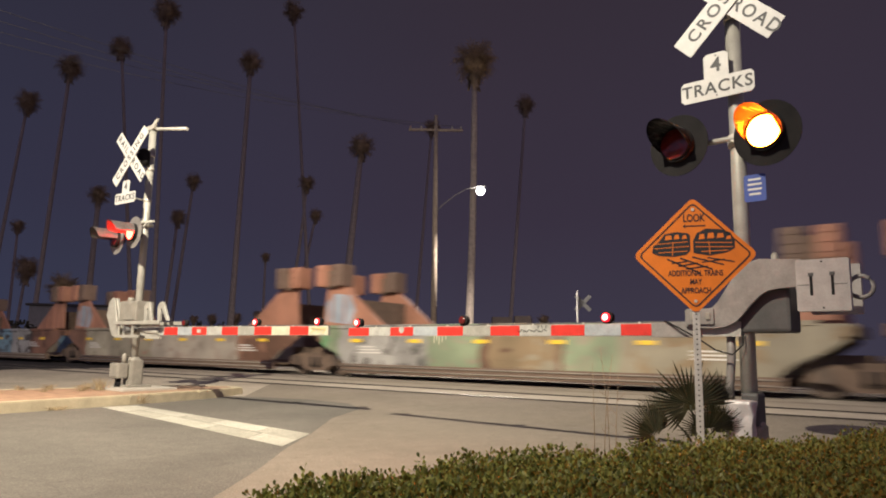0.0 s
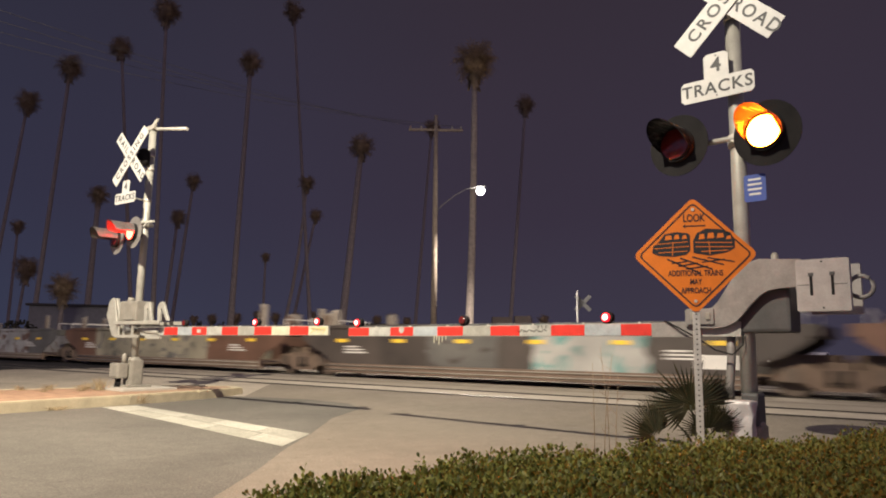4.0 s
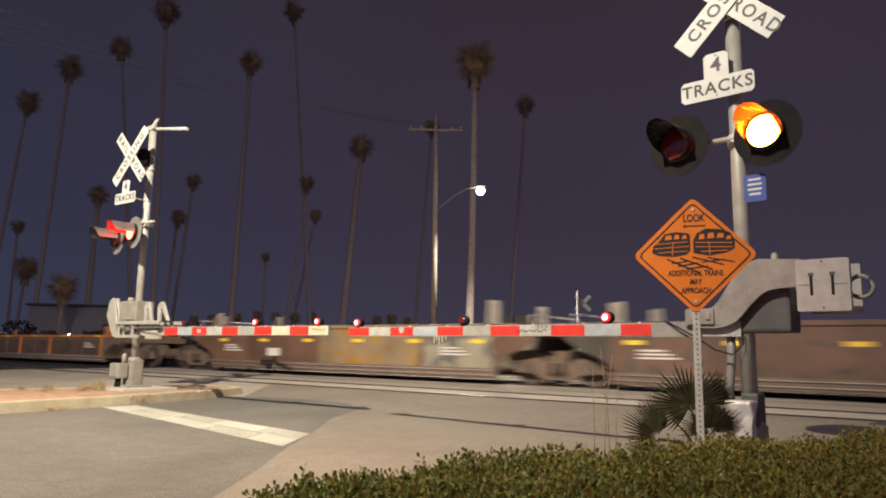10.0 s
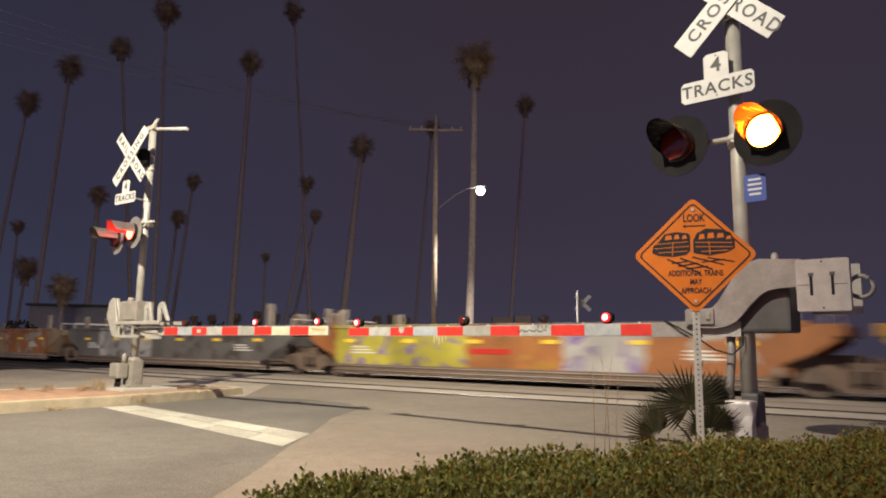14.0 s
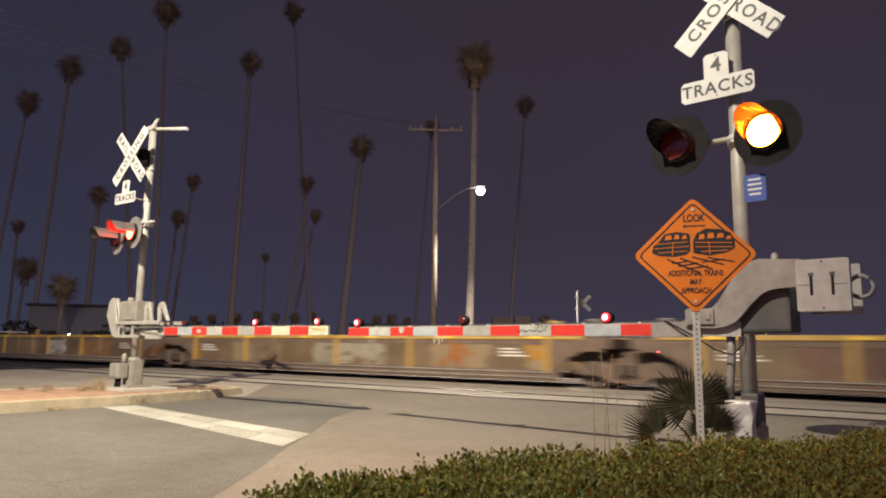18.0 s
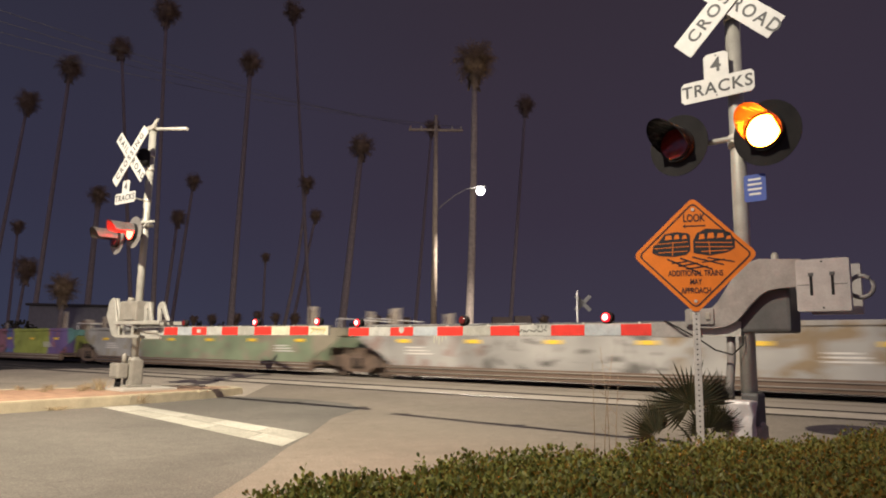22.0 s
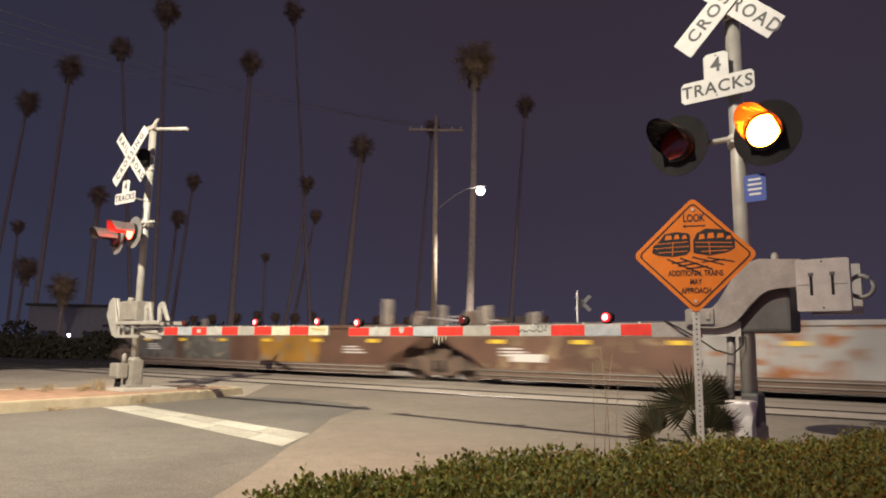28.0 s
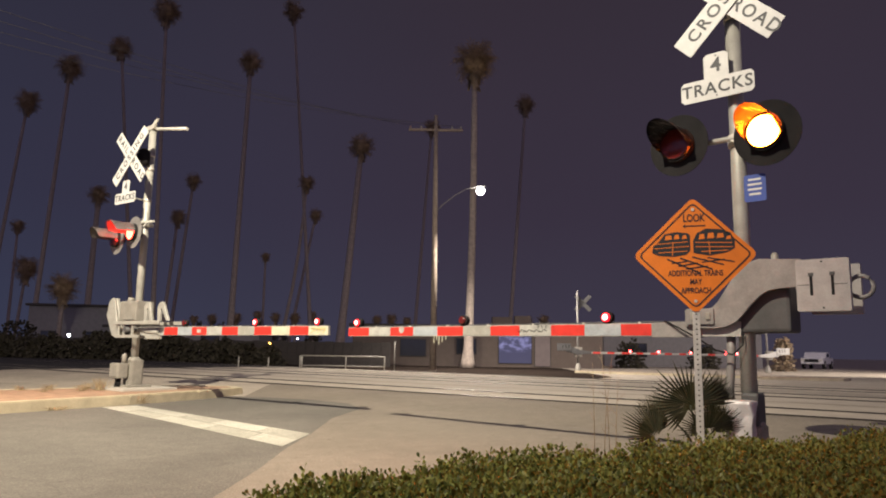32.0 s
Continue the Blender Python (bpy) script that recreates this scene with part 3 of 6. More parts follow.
def gate_arm(parent, start, count, width, tall0, tall1, lamps, face, first_red, tape=()):
    """A striped arm from start outward along x; stripes are sheets on both sides of a slim beam."""
    total = count * width
    bm = bmesh.new()
    vs = []
    for x, h in ((start - 0.75, tall0 * 1.05), (start, tall0), (start + total, tall1)):
        vs.append([bm.verts.new((x, y, z)) for y, z in ((-0.020, -h / 2), (0.020, -h / 2), (0.020, h / 2), (-0.020, h / 2))])
    for r0, r1 in zip(vs, vs[1:]):
        for k in range(4):
            bm.faces.new((r0[k], r0[(k + 1) % 4], r1[(k + 1) % 4], r1[k]))
    bm.faces.new(vs[0])
    bm.faces.new(vs[-1][::-1])
    bmesh.ops.recalc_face_normals(bm, faces=bm.faces[:])
    arm = part("gate_arm", bm, M_ARMWHITE, parent, "long red and white striped gate arm")
    for i in range(count):
        x0, x1 = start + i * width, start + (i + 1) * width
        red = (i % 2 == 0) == first_red
        h0, h1 = [(tall0 + (tall1 - tall0) * (x - start) / total) * 0.5 - 0.007 for x in (x0, x1)]
        for side in (-1, 1):
            y0, y1 = side * 0.021, side * 0.0245
            bm = bmesh.new()
            pts = [(x0 + 0.002, -h0), (x1 - 0.002, -h1), (x1 - 0.002, h1), (x0 + 0.002, h0)]
            fr = [bm.verts.new((x, y1, z)) for x, z in pts]
            bk = [bm.verts.new((x, y0, z)) for x, z in pts]
            bm.faces.new(fr)
            for k in range(4):
                bm.faces.new((fr[k], fr[(k + 1) % 4], bk[(k + 1) % 4], bk[k]))
            bmesh.ops.recalc_face_normals(bm, faces=bm.faces[:])
            part("stripe", bm, M_ARMRED if red else (M_TAPE if i in tape else (M_ARMBLUE, M_ARMWHITE, M_ARMDULL)[(i * 7 // 2) % 3]), arm)
    part("lamp_cable", tube([(start - 0.7 + k * (total + 0.65) / 24, 0, (tall0 + (tall1 - tall0) * max(0, k / 24)) / 2 + 0.010 + 0.004 * math.sin(k * 2.1)) for k in range(25)], 0.007, 6), M_DARKGREY, arm, "dark cable along the arm")
    for k in range(int(total / 0.62)):
        x = start + 0.2 + k * 0.62
        part("cable_clip", box((x, -0.024, tall0 / 2 - 0.02), (x + 0.02, 0.024, tall0 / 2 + 0.012 - (tall0 - tall1) / 2 * (x - start) / total), 0.002), M_GALV, arm)
    for x, lit in lamps:
        arm_lamp(arm, Matrix.Translation((x, 0, (tall0 + (tall1 - tall0) * (x - start) / total) / 2 + 0.008)) @ Matrix.Rotation(0 if face < 0 else math.pi, 4, "Z"), lit)
    return arm


def crossing_gate(place, arm_dir, face, label, sign_y, cross_z, count_at, aim, heads, lit_mat):
    """A crossing signal: mast, signs and lamps. x: along the arm; the signs face y * face."""
    g = thing("crossing_gate", frame_of(place, arm_dir), label, "crossing signal", "crossing signals with gates")
    f = face
    part("foundation", box((-0.62, -0.55, -0.30), (0.62, 0.55, 0.02), 0.02), M_CONCRETE, g, "square concrete foundation")
    part("base_plate", box((-0.24, -0.24, 0.02), (0.24, 0.24, 0.06), 0.008), M_CASE, g)
    part("base_casting", box((-0.12, -0.11, 0.06), (0.13, 0.11, 0.52), 0.02), M_CASE, g, "grey base casting")
    for x in (-0.09, 0.005, 0.10):
        part("casting_rib", box((x - 0.016, -0.13, 0.06), (x + 0.016, 0.13, 0.51), 0.008), M_CASE, g)
    part("casting_collar", tube([(0, 0, 0.49), (0, 0, 0.54), (0, 0, 0.57)], [0.13, 0.12, 0.08], 14), M_CASE, g)
    part("mast", tube([(0, 0, 0.3), (0, 0, 5.0)], 0.070, 18), M_SILVER, g, "round silver-painted steel mast")
    part("mast_cap", tube([(0, 0, 4.99), (0, 0, 5.03), (0, 0, 5.07)], [0.085, 0.085, 0.03], 14), M_SILVER, g)
    sy = sign_y
    def bracket(z, y_end):
        part("sign_bracket", tube([(0, 0, z), (0, y_end, z)], 0.014, 8), M_GALV, g)
        part("pole_clamp", tube([(0, 0, z - 0.025), (0, 0, z + 0.025)], 0.080, 16), M_GALV, g)
    for z in (cross_z + 0.12, cross_z - 0.16, count_at[1] - 0.08):
        bracket(z, sy)
    flip = -f
    blade(g, 45 * flip, (("RAIL", -0.365), ("ROAD", 0.365)), cross_z, sy, flip, 1.34 if lit_mat else 1.22)
    blade(g, -45 * flip, (("CROSSING", 0.0),), cross_z, sy + f * 0.016, flip, 1.34 if lit_mat else 1.22)
    half, r = 0.34, 0.03
    t = part("track_count_sign", plate([(-half + r, -0.2), (half - r, -0.2), (half, -0.2 + r), (half, 0.01 - r), (half - r, 0.01), (0.115, 0.01), (0.115, 0.25 - r), (0.115 - r, 0.25), (-0.115 + r, 0.25), (-0.115, 0.25 - r), (-0.115, 0.01), (-half + r, 0.01), (-half, 0.01 - r), (-half, -0.2 + r)], 0.010 * flip), M_WHITE, g,
             "white inverted T sign counting the tracks", Matrix.Translation((count_at[0], sy, count_at[1])))
    turn = Matrix.Rotation(0 if flip > 0 else math.pi, 4, "Z")
    lettering("letters", "TRACKS", 0.165, M_LETTER, t, Matrix.Translation((0, -0.002 * flip, -0.095)) @ turn, 1.12)
    lettering("letters", "4", 0.20, M_LETTER, t, Matrix.Translation((0, -0.002 * flip, 0.125)) @ turn)
    for z in (-0.17, 0.225):
        part("sign_bolt", disc(0.009, 0.005 * flip, 8, Matrix.Translation((0, -0.003 * flip, z))), M_DARKGREY, t)
    zc = 3.12
    part("lamp_crossarm", tube([(-0.46, f * 0.12, zc), (0.46, f * 0.12, zc)], 0.026, 10), M_SILVER, g, "tubular lamp crossarm")
    part("pole_clamp", tube([(0, 0, zc - 0.06), (0, 0, zc + 0.06)], 0.086, 16), M_GALV, g)
    part("crossarm_stub", tube([(0, -f * 0.16, zc), (0, f * 0.14, zc)], 0.035, 10), M_GALV, g)
    inv = (g.matrix_basis.to_3x3().inverted() @ Vector((*aim, 0))).normalized()
    turn_head = Matrix.Rotation(math.atan2(inv.x, -inv.y), 4, "Z")
    for x, y, z, lit in heads:
        part("head_stem", tube([(x * 0.9, f * 0.12, zc), (x, y - inv.y * 0.12, z)], 0.022, 8), M_GALV, g)
        signal_head(g, Matrix.Translation((x, y, z)) @ turn_head, lit, visor=0.46 if lit_mat else 0.40, glow_mat=lit_mat, paint=M_MASTGREY if lit_mat else None)
    return g


def junction_box(g, lo, hi, paint=None):
    paint = paint or M_CASE
    jb = part("junction_box", box(lo, hi, 0.025), paint, g, "grey junction box on the mast foot")
    part("box_lid", box((lo[0] + 0.03, lo[1] - 0.012, lo[2] + 0.03), (hi[0] - 0.03, lo[1] + 0.012, hi[2] - 0.03), 0.008), paint, jb)
    for k in range(3):
        x = lo[0] + (0.3 + 0.2 * k) * (hi[0] - lo[0])
        part("conduit", tube([(x, (lo[1] + hi[1]) / 2, 0.0), (x, (lo[1] + hi[1]) / 2, lo[2] + 0.02)], 0.024, 8), M_BLACK, jb)


# the gate across the lane, on the median
gl = crossing_gate((-5.80, 13.22, 0.18), (0.82, -0.572), -1, "silver crossing signal with lowered striped gate on the median",
                   -0.42, 4.375, (-0.08, 3.67), (-0.66, -0.75), [(0.28, -0.42, 2.88, 0), (-0.28, -0.42, 2.80, 1)], M_SIDELAMP)
junction_box(gl, (-0.24, -0.34, 0.18), (0.06, -0.14, 0.46))
part("conduit_stub", tube([(0.0, -0.2, 0.46), (0.0, -0.2, 0.60), (0.0, -0.2, 0.64)], [0.05, 0.045, 0.02], 10), M_CASE, gl)
part("top_bar", tube([(-0.22, 0.03, 5.03), (0.1, 0.0, 5.05), (0.16, 0.0, 5.02), (1.30, -0.12, 4.79)], 0.034, 8), M_GALV, gl, "short bar at the mast top")
part("top_bracket", plate([(-0.2, 5.0), (0.12, 5.02), (0.26, 5.2), (0.2, 5.2), (0.05, 5.1), (-0.2, 5.09)], 0.04, 0.004, Matrix.Translation((0, -0.08, 0))), M_GALV, gl)
part("bell", tube([(0.0, -0.16, 4.28), (0.0, -0.16, 4.36), (0.0, -0.16, 4.54), (0.0, -0.16, 4.60)], [0.11, 0.125, 0.12, 0.06], 16), M_BLACK, gl, "dark crossing bell on the mast")
ml = part("gate_machine", box((-0.36, -0.17, 1.24), (0.20, 0.20, 1.62), 0.025), M_CASE, gl, "grey gate machine housing on the mast")
part("machine_door", box((-0.16, -0.19, 1.26), (0.17, -0.16, 1.59), 0.012), M_CASE, ml)
for x, r in ((-0.24, 0.065), (0.02, 0.03)):
    part("breather_cap", tube([(x, -0.02, 1.61), (x, -0.02, 1.68), (x, -0.02, 1.70)], [r, r, r * 0.7], 12), M_CASE, ml)
part("counterweight", plate([(-0.86, 1.36), (-0.82, 1.50), (-0.80, 1.62), (-0.70, 1.70), (-0.52, 1.68), (-0.44, 1.45), (-0.34, 1.10), (-0.34, 0.95), (-0.46, 0.92), (-0.62, 0.97), (-0.72, 1.14)], 0.06, 0.008, Matrix.Translation((0, -0.14, 0))), M_SILVER, ml, "curved pale counterweight plate")
part("counterweight_strap", tube([(-0.56, -0.17, 1.68), (-0.42, -0.17, 1.26), (-0.30, -0.17, 0.98)], 0.022, 8), M_SILVER, ml)
for y in (-0.26, 0.20):
    part("channel_bar", box((-0.34, y - 0.02, 1.17), (1.12, y + 0.02, 1.235), 0.006), M_SILVER, ml, "flat steel channel of the arm bracket")
    part("channel_bar", box((-0.22, y - 0.02, 0.925), (0.48, y + 0.02, 0.98), 0.006), M_SILVER, ml, "flat steel channel of the arm bracket")
part("channel_bar", box((0.72, -0.28, 0.905), (1.16, -0.22, 0.955), 0.006), M_SILVER, ml)
for x in (-0.24, -0.06, 0.22):
    part("upright_tab", box((x, -0.25, 0.97), (x + 0.05, -0.22, 1.18), 0.004), M_SILVER, ml)
part("main_shaft", tube([(0.05, -0.28, 1.08), (0.05, 0.28, 1.08)], 0.055, 14), M_DARKGREY, ml, "dark main shaft")
part("arm_pivot", tube([(0.20, -0.06, 1.08), (0.55, -0.10, 1.05), (0.92, -0.10, 1.05)], [0.06, 0.055, 0.06], 10), M_SILVER, ml)
for dx in (0.0, 0.33):
    part("spring_bracket", plate([(0.42 + dx, 1.24), (0.40 + dx, 1.50), (0.46 + dx, 1.58), (0.54 + dx, 1.59), (0.60 + dx, 1.52), (0.68 + dx + 0.25 * dx, 1.24), (0.60 + dx + 0.25 * dx, 1.24), (0.54 + dx, 1.46), (0.49 + dx, 1.46), (0.50 + dx, 1.24)], 0.05, 0.005, Matrix.Translation((0, -0.14 + dx * 0.2, 0))), M_SILVER, ml, "hooped spring bracket")
al = gate_arm(gl, 1.07, 10, 0.406, 0.150, 0.140, [(1.66, 1), (3.54, 0), (4.92, None)], -1, True, (7, 9))
al.matrix_basis = Matrix.Translation((0, -0.10, 1.05))

part("white_patch", box((2 * 0.406 + 1.07 + 0.15, -0.030, -0.03), (2 * 0.406 + 1.07 + 0.25, -0.0255, 0.03)), M_ARMWHITE, al, "small white sticker")
for k in range(5):
    x = 1.07 + 9 * 0.406 + 0.06 + 0.06 * k
    part("yellow_scribble", tube([(x, -0.027, -0.04 + 0.02 * (k % 2)), (x + 0.05, -0.027, 0.01), (x - 0.01, -0.027, 0.03), (x + 0.06, -0.027, 0.05 - 0.015 * (k % 3))], 0.006, 5), M_REFLECT, al, "sprayed yellow scribble")

# the gate beside the hedge
gr = crossing_gate((2.76, 6.27, -0.16), (-0.758, 0.653), 1, "tall silver crossing signal with lowered gate beside the hedge",
                   0.16, 4.50, (0.12, 3.73), (-0.74, -0.67), [(-0.31, 0.24, 3.09, 0), (0.49, 0.24, 3.12, 1)], None)
# housing takes dark grey in place of the shade that falls on it
mr = part("gate_machine", box((-0.40, -0.24, 1.33), (0.10, 0.10, 1.73), 0.03), M_DARKGREY, gr, "gate machine housing on the mast, dark grey for the shade it stands in")
part("breather_cap", tube([(-0.27, 0.0, 1.72), (-0.27, 0.0, 2.02), (-0.27, 0.0, 2.04)], [0.03, 0.03, 0.015], 10), M_CASE, mr)
BRACKET = [(0.49, 1.535), (0.30, 1.545), (0.245, 1.55), (0.19, 1.60), (0.14, 1.675), (0.09, 1.75), (0.04, 1.82), (-0.04, 1.905), (-0.11, 1.95), (-0.18, 1.97), (-0.52, 1.945), (-0.52, 1.71), (-0.33, 1.70), (-0.25, 1.685), (-0.18, 1.645), (-0.085, 1.55), (-0.03, 1.48), (0.03, 1.42), (0.12, 1.375), (0.22, 1.362), (0.34, 1.365), (0.49, 1.385)]
for y in (0.15, -0.30):
    part("support_arm", plate(BRACKET, 0.03, 0.004, Matrix.Translation((0, y, 0))), M_MASTGREY, mr, "curved pale arm bracket rising to the counterweight")
part("clamp_plate", box((0.22, 0.185, 1.40), (0.47, 0.20, 1.545), 0.004), M_MASTGREY, mr)
for x in (0.27, 0.41):
    part("clamp_bolt", box((x - 0.02, 0.20, 1.44), (x + 0.02, 0.212, 1.51), 0.004), M_CASE, mr)
part("arm_sleeve", box((0.36, 0.085, 1.285), (0.84, 0.145, 1.425), 0.006), M_MASTGREY, mr, "pale sleeve holding the arm")
cw = part("counterweight", plate(rounded(0.40, 0.435, 0.012, 2), -0.07), M_PLATE, mr, "white square counterweight plate with two slots", Matrix.Translation((-0.68, 0.20, 1.715)))
part("counterweight", plate(rounded(0.40, 0.435, 0.012, 2), 0.07), M_PLATE, mr, "white square counterweight plate", Matrix.Translation((-0.68, -0.34, 1.715)))
for sx in (-0.075, 0.085):
    part("slot", box((sx - 0.011, -0.004, -0.085), (sx + 0.011, 0.004, 0.10), 0.002), M_BLACK, cw)
    part("slot_bolt", box((sx - 0.020, -0.004, 0.075), (sx + 0.020, 0.006, 0.105), 0.002), M_DARKGREY, cw)
    part("plate_seam", box((sx + (0.011 if sx > 0 else -0.105), -0.002, 0.0), (sx + (0.105 if sx > 0 else -0.011), 0.002, 0.006)), M_DARKGREY, cw)
for z in (-0.19, 0.195):
    part("bolt_hole", disc(0.008, -0.003, 8, Matrix.Translation((0, 0.002, z))), M_BLACK, cw)
bm = bmesh.new()
add_tube(bm, [(-0.93 + 0.09 * math.cos(k * math.tau / 14), 0.05, 1.70 + 0.09 * math.sin(k * math.tau / 14)) for k in range(15)], 0.018, 8)
part("lifting_ring", bm, M_MASTGREY, mr, "round lifting ring")
part("ring_neck", box((-0.86, 0.03, 1.66), (-0.50, 0.08, 1.74), 0.005), M_MASTGREY, mr)
part("slack_cable", tube([(0.70, 0.15, 1.44), (0.55, 0.19, 1.37), (0.38, 0.20, 1.28), (0.22, 0.19, 1.17), (0.08, 0.16, 1.13), (0.0, 0.12, 1.22), (0.0, 0.1, 1.32)], 0.008, 6), M_BLACK, mr, "slack black cable below the bracket")
ar = gate_arm(gr, 0.763, 11, 0.406, 0.128, 0.120, [(1.32, 0), (3.20, 1), (5.04, None)], 1, True)
ar.matrix_basis = Matrix.Translation((0, 0.10, 1.36))
part("white_patch", disc(0.045, 0.002, 14, Matrix.Translation((0.763 + 8.5 * 0.406, 0.0255, 0.02))), M_ARMWHITE, ar, "small white sticker")
for k in range(4):
    x = 0.763 + 3 * 0.406 + 0.05 + 0.095 * k
    part("black_scribble", tube([(x, 0.027, -0.01 - 0.01 * (k % 2)), (x + 0.04, 0.027, 0.012), (x + 0.07, 0.027, -0.018), (x + 0.10, 0.027, 0.0)], 0.0035, 5), M_BLACK, ar, "sprayed black scribble")
for k in range(3):
    x = 0.763 + 3 * 0.406 + 0.06 + 0.05 * k
    part("black_scribble", tube([(x, 0.027, 0.02), (x + 0.01, 0.027, 0.052), (x - 0.02, 0.027, 0.045)], 0.0035, 5), M_BLACK, ar)
for k, (dx, dz) in enumerate(((0.0, 0.07), (0.05, 0.10), (0.09, 0.05), (-0.06, 0.04), (0.13, 0.08))):
    part("torn_strip", box((3.52 + dx, 0.105, -0.062 - dz), (3.532 + dx, 0.109, -0.055), 0.0, Matrix.Translation((0, -0.085, 0))), M_TAPE, ar, "torn pale tape hanging from the arm")
junction_box(gr, (-0.10, -0.12, 0.20), (0.05, 0.10, 0.80), M_DARKGREY)
part("conduit_pipe", tube([(0.16, 0.03, 0.1), (0.16, 0.03, 0.85), (0.13, 0.04, 1.1), (0.13, 0.03, 1.36)], 0.038, 10), M_MASTGREY, gr, "bent cable conduit beside the mast")
bm = box((-0.10, 0.12, 0.30), (0.12, 0.28, 0.74), 0.03)
bmesh.ops.subdivide_edges(bm, edges=bm.edges[:], cuts=3, use_grid_fill=True)
for v in bm.verts:
    v.co += Vector((0.018, 0.022, 0.0)) * noise.noise(v.co * 9) + Vector((0.03 * (0.74 - v.co.z), 0, 0))
part("covered_box", bm, M_BAG, gr, "box wrapped in creased white plastic sheet")
tag = part("notice_plate", plate(rounded(0.19, 0.25, 0.02, 3), -0.004), M_NOTICE, gr, "small blue notice plate with white lines", Matrix.Translation((-0.16, 0.10, 2.63)))
for k, w in enumerate((0.11, 0.12, 0.12, 0.10)):
    part("writing_bar", box((-w / 2, 0.001, 0.07 - k * 0.045), (w / 2, 0.003, 0.088 - k * 0.045)), M_WHITE, tag)



# ---- sign on a punched post before the gate ----
def warning_sign(place, face):
    s = thing("warning_sign", frame_of(place, (face[1] * -1, face[0])), "orange diamond warning sign on a punched steel post in the hedge", "road sign")
    bm = box((-0.025, 0.006, -0.25), (0.025, 0.04, 1.42), 0.003)
    post = part("post", bm, M_GALV, s, "punched galvanised steel post")
    for k in range(36):
        part("punched_hole", disc(0.006, 0.002, 8, Matrix.Translation((0, 0.0045, 0.1 + k * 0.036))), M_BLACK, post)
    side = 0.61
    m = Matrix.Translation((0, 0, 1.683)) @ Matrix.Rotation(radians(45), 4, "Y")
    panel = part("sign_panel", plate(rounded(side, side, 0.045, 5), 0.004), M_SIGN, s, "orange diamond panel", m)
    bm = bmesh.new()
    for q0, q1 in ((0.278, 0.268),):
        o = [bm.verts.new((x, -0.002, z)) for x, z in rounded(2 * q0, 2 * q0, 0.035, 5)]
        i = [bm.verts.new((x, -0.002, z)) for x, z in rounded(2 * q1, 2 * q1, 0.028, 5)]
        for k in range(len(o)):
            bm.faces.new((o[k], o[(k + 1) % len(o)], i[(k + 1) % len(o)], i[k]))
    part("border_line", bm, M_LETTER, panel, "black border line")
    up = Matrix.Rotation(radians(-45), 4, "Y")
    def on(x, z):
        return up @ Matrix.Translation((x, -0.002, z))
    narrow = Matrix.Diagonal((0.69, 1, 1, 1))
    for words, size, z in (("LOOK", 0.080, 0.272), ("ADDITIONAL TRAINS", 0.058, -0.135), ("MAY", 0.058, -0.198), ("APPROACH", 0.058, -0.262)):
        lettering("letters", words, size, M_LETTER, panel, on(0.005, z) @ narrow, 0.97)
    def shape(name, pts, parent=panel, y=0.0):
        bm = bmesh.new()
        bm.faces.new([bm.verts.new((x, y, z)) for x, z in pts])
        part(name, bm, M_LETTER if y == 0.0 else M_SIGN, parent, at=on(0, 0))
    def drawn(name, pts, y=0.0):
        shape(name, [(x * 1.30 + 0.012, (z - 0.08) * 1.2 + 0.075) for x, z in pts], y=y)
    def bar(name, p, q, w, y=0.0):
        d = (Vector(q) - Vector(p)).normalized()
        e = Vector((-d.y, d.x)) * w / 2
        drawn(name, [tuple(Vector(p) + e), tuple(Vector(p) - e), tuple(Vector(q) - e), tuple(Vector(q) + e)], y=y)
    shape("arrow", [(-0.075, 0.215), (-0.055, 0.229), (-0.055, 0.2195), (0.085, 0.2195), (0.085, 0.2105), (-0.055, 0.2105), (-0.055, 0.201)])
    # two locomotives drawn in black, with orange panes and trim
    drawn("train_symbol", [(-0.235, 0.035), (-0.228, 0.075), (-0.195, 0.105), (-0.165, 0.150), (-0.10, 0.162), (-0.04, 0.152), (-0.028, 0.14), (-0.028, 0.045), (-0.05, 0.02), (-0.12, 0.008), (-0.20, 0.016)])
    drawn("train_symbol", [(-0.012, 0.03), (-0.012, 0.105), (0.008, 0.15), (0.055, 0.178), (0.13, 0.172), (0.185, 0.15), (0.205, 0.10), (0.205, 0.055), (0.16, 0.028), (0.07, 0.012)])
    for x0, z0, x1, z1 in ((-0.165, 0.112, -0.125, 0.142), (-0.115, 0.116, -0.085, 0.146), (-0.072, 0.116, -0.045, 0.142), (0.018, 0.112, 0.05, 0.146), (0.062, 0.116, 0.10, 0.152), (0.112, 0.118, 0.15, 0.148), (0.160, 0.108, 0.188, 0.132)):
        drawn("train_symbol_window", [(x0, z0), (x1, z0 + 0.004), (x1 - 0.004, z1), (x0 + 0.006, z1 - 0.003)], y=-0.001)
    for p, q in (((-0.215, 0.088), (-0.04, 0.100)), ((-0.222, 0.060), (-0.035, 0.072)), ((-0.20, 0.034), (-0.045, 0.042)), ((0.0, 0.095), (0.19, 0.088)), ((0.0, 0.068), (0.195, 0.062)), ((0.03, 0.038), (0.17, 0.042)), ((-0.125, 0.015), (-0.12, 0.1)), ((0.075, 0.02), (0.07, 0.1))):
        bar("train_symbol_line", p, q, 0.0045, y=-0.001)
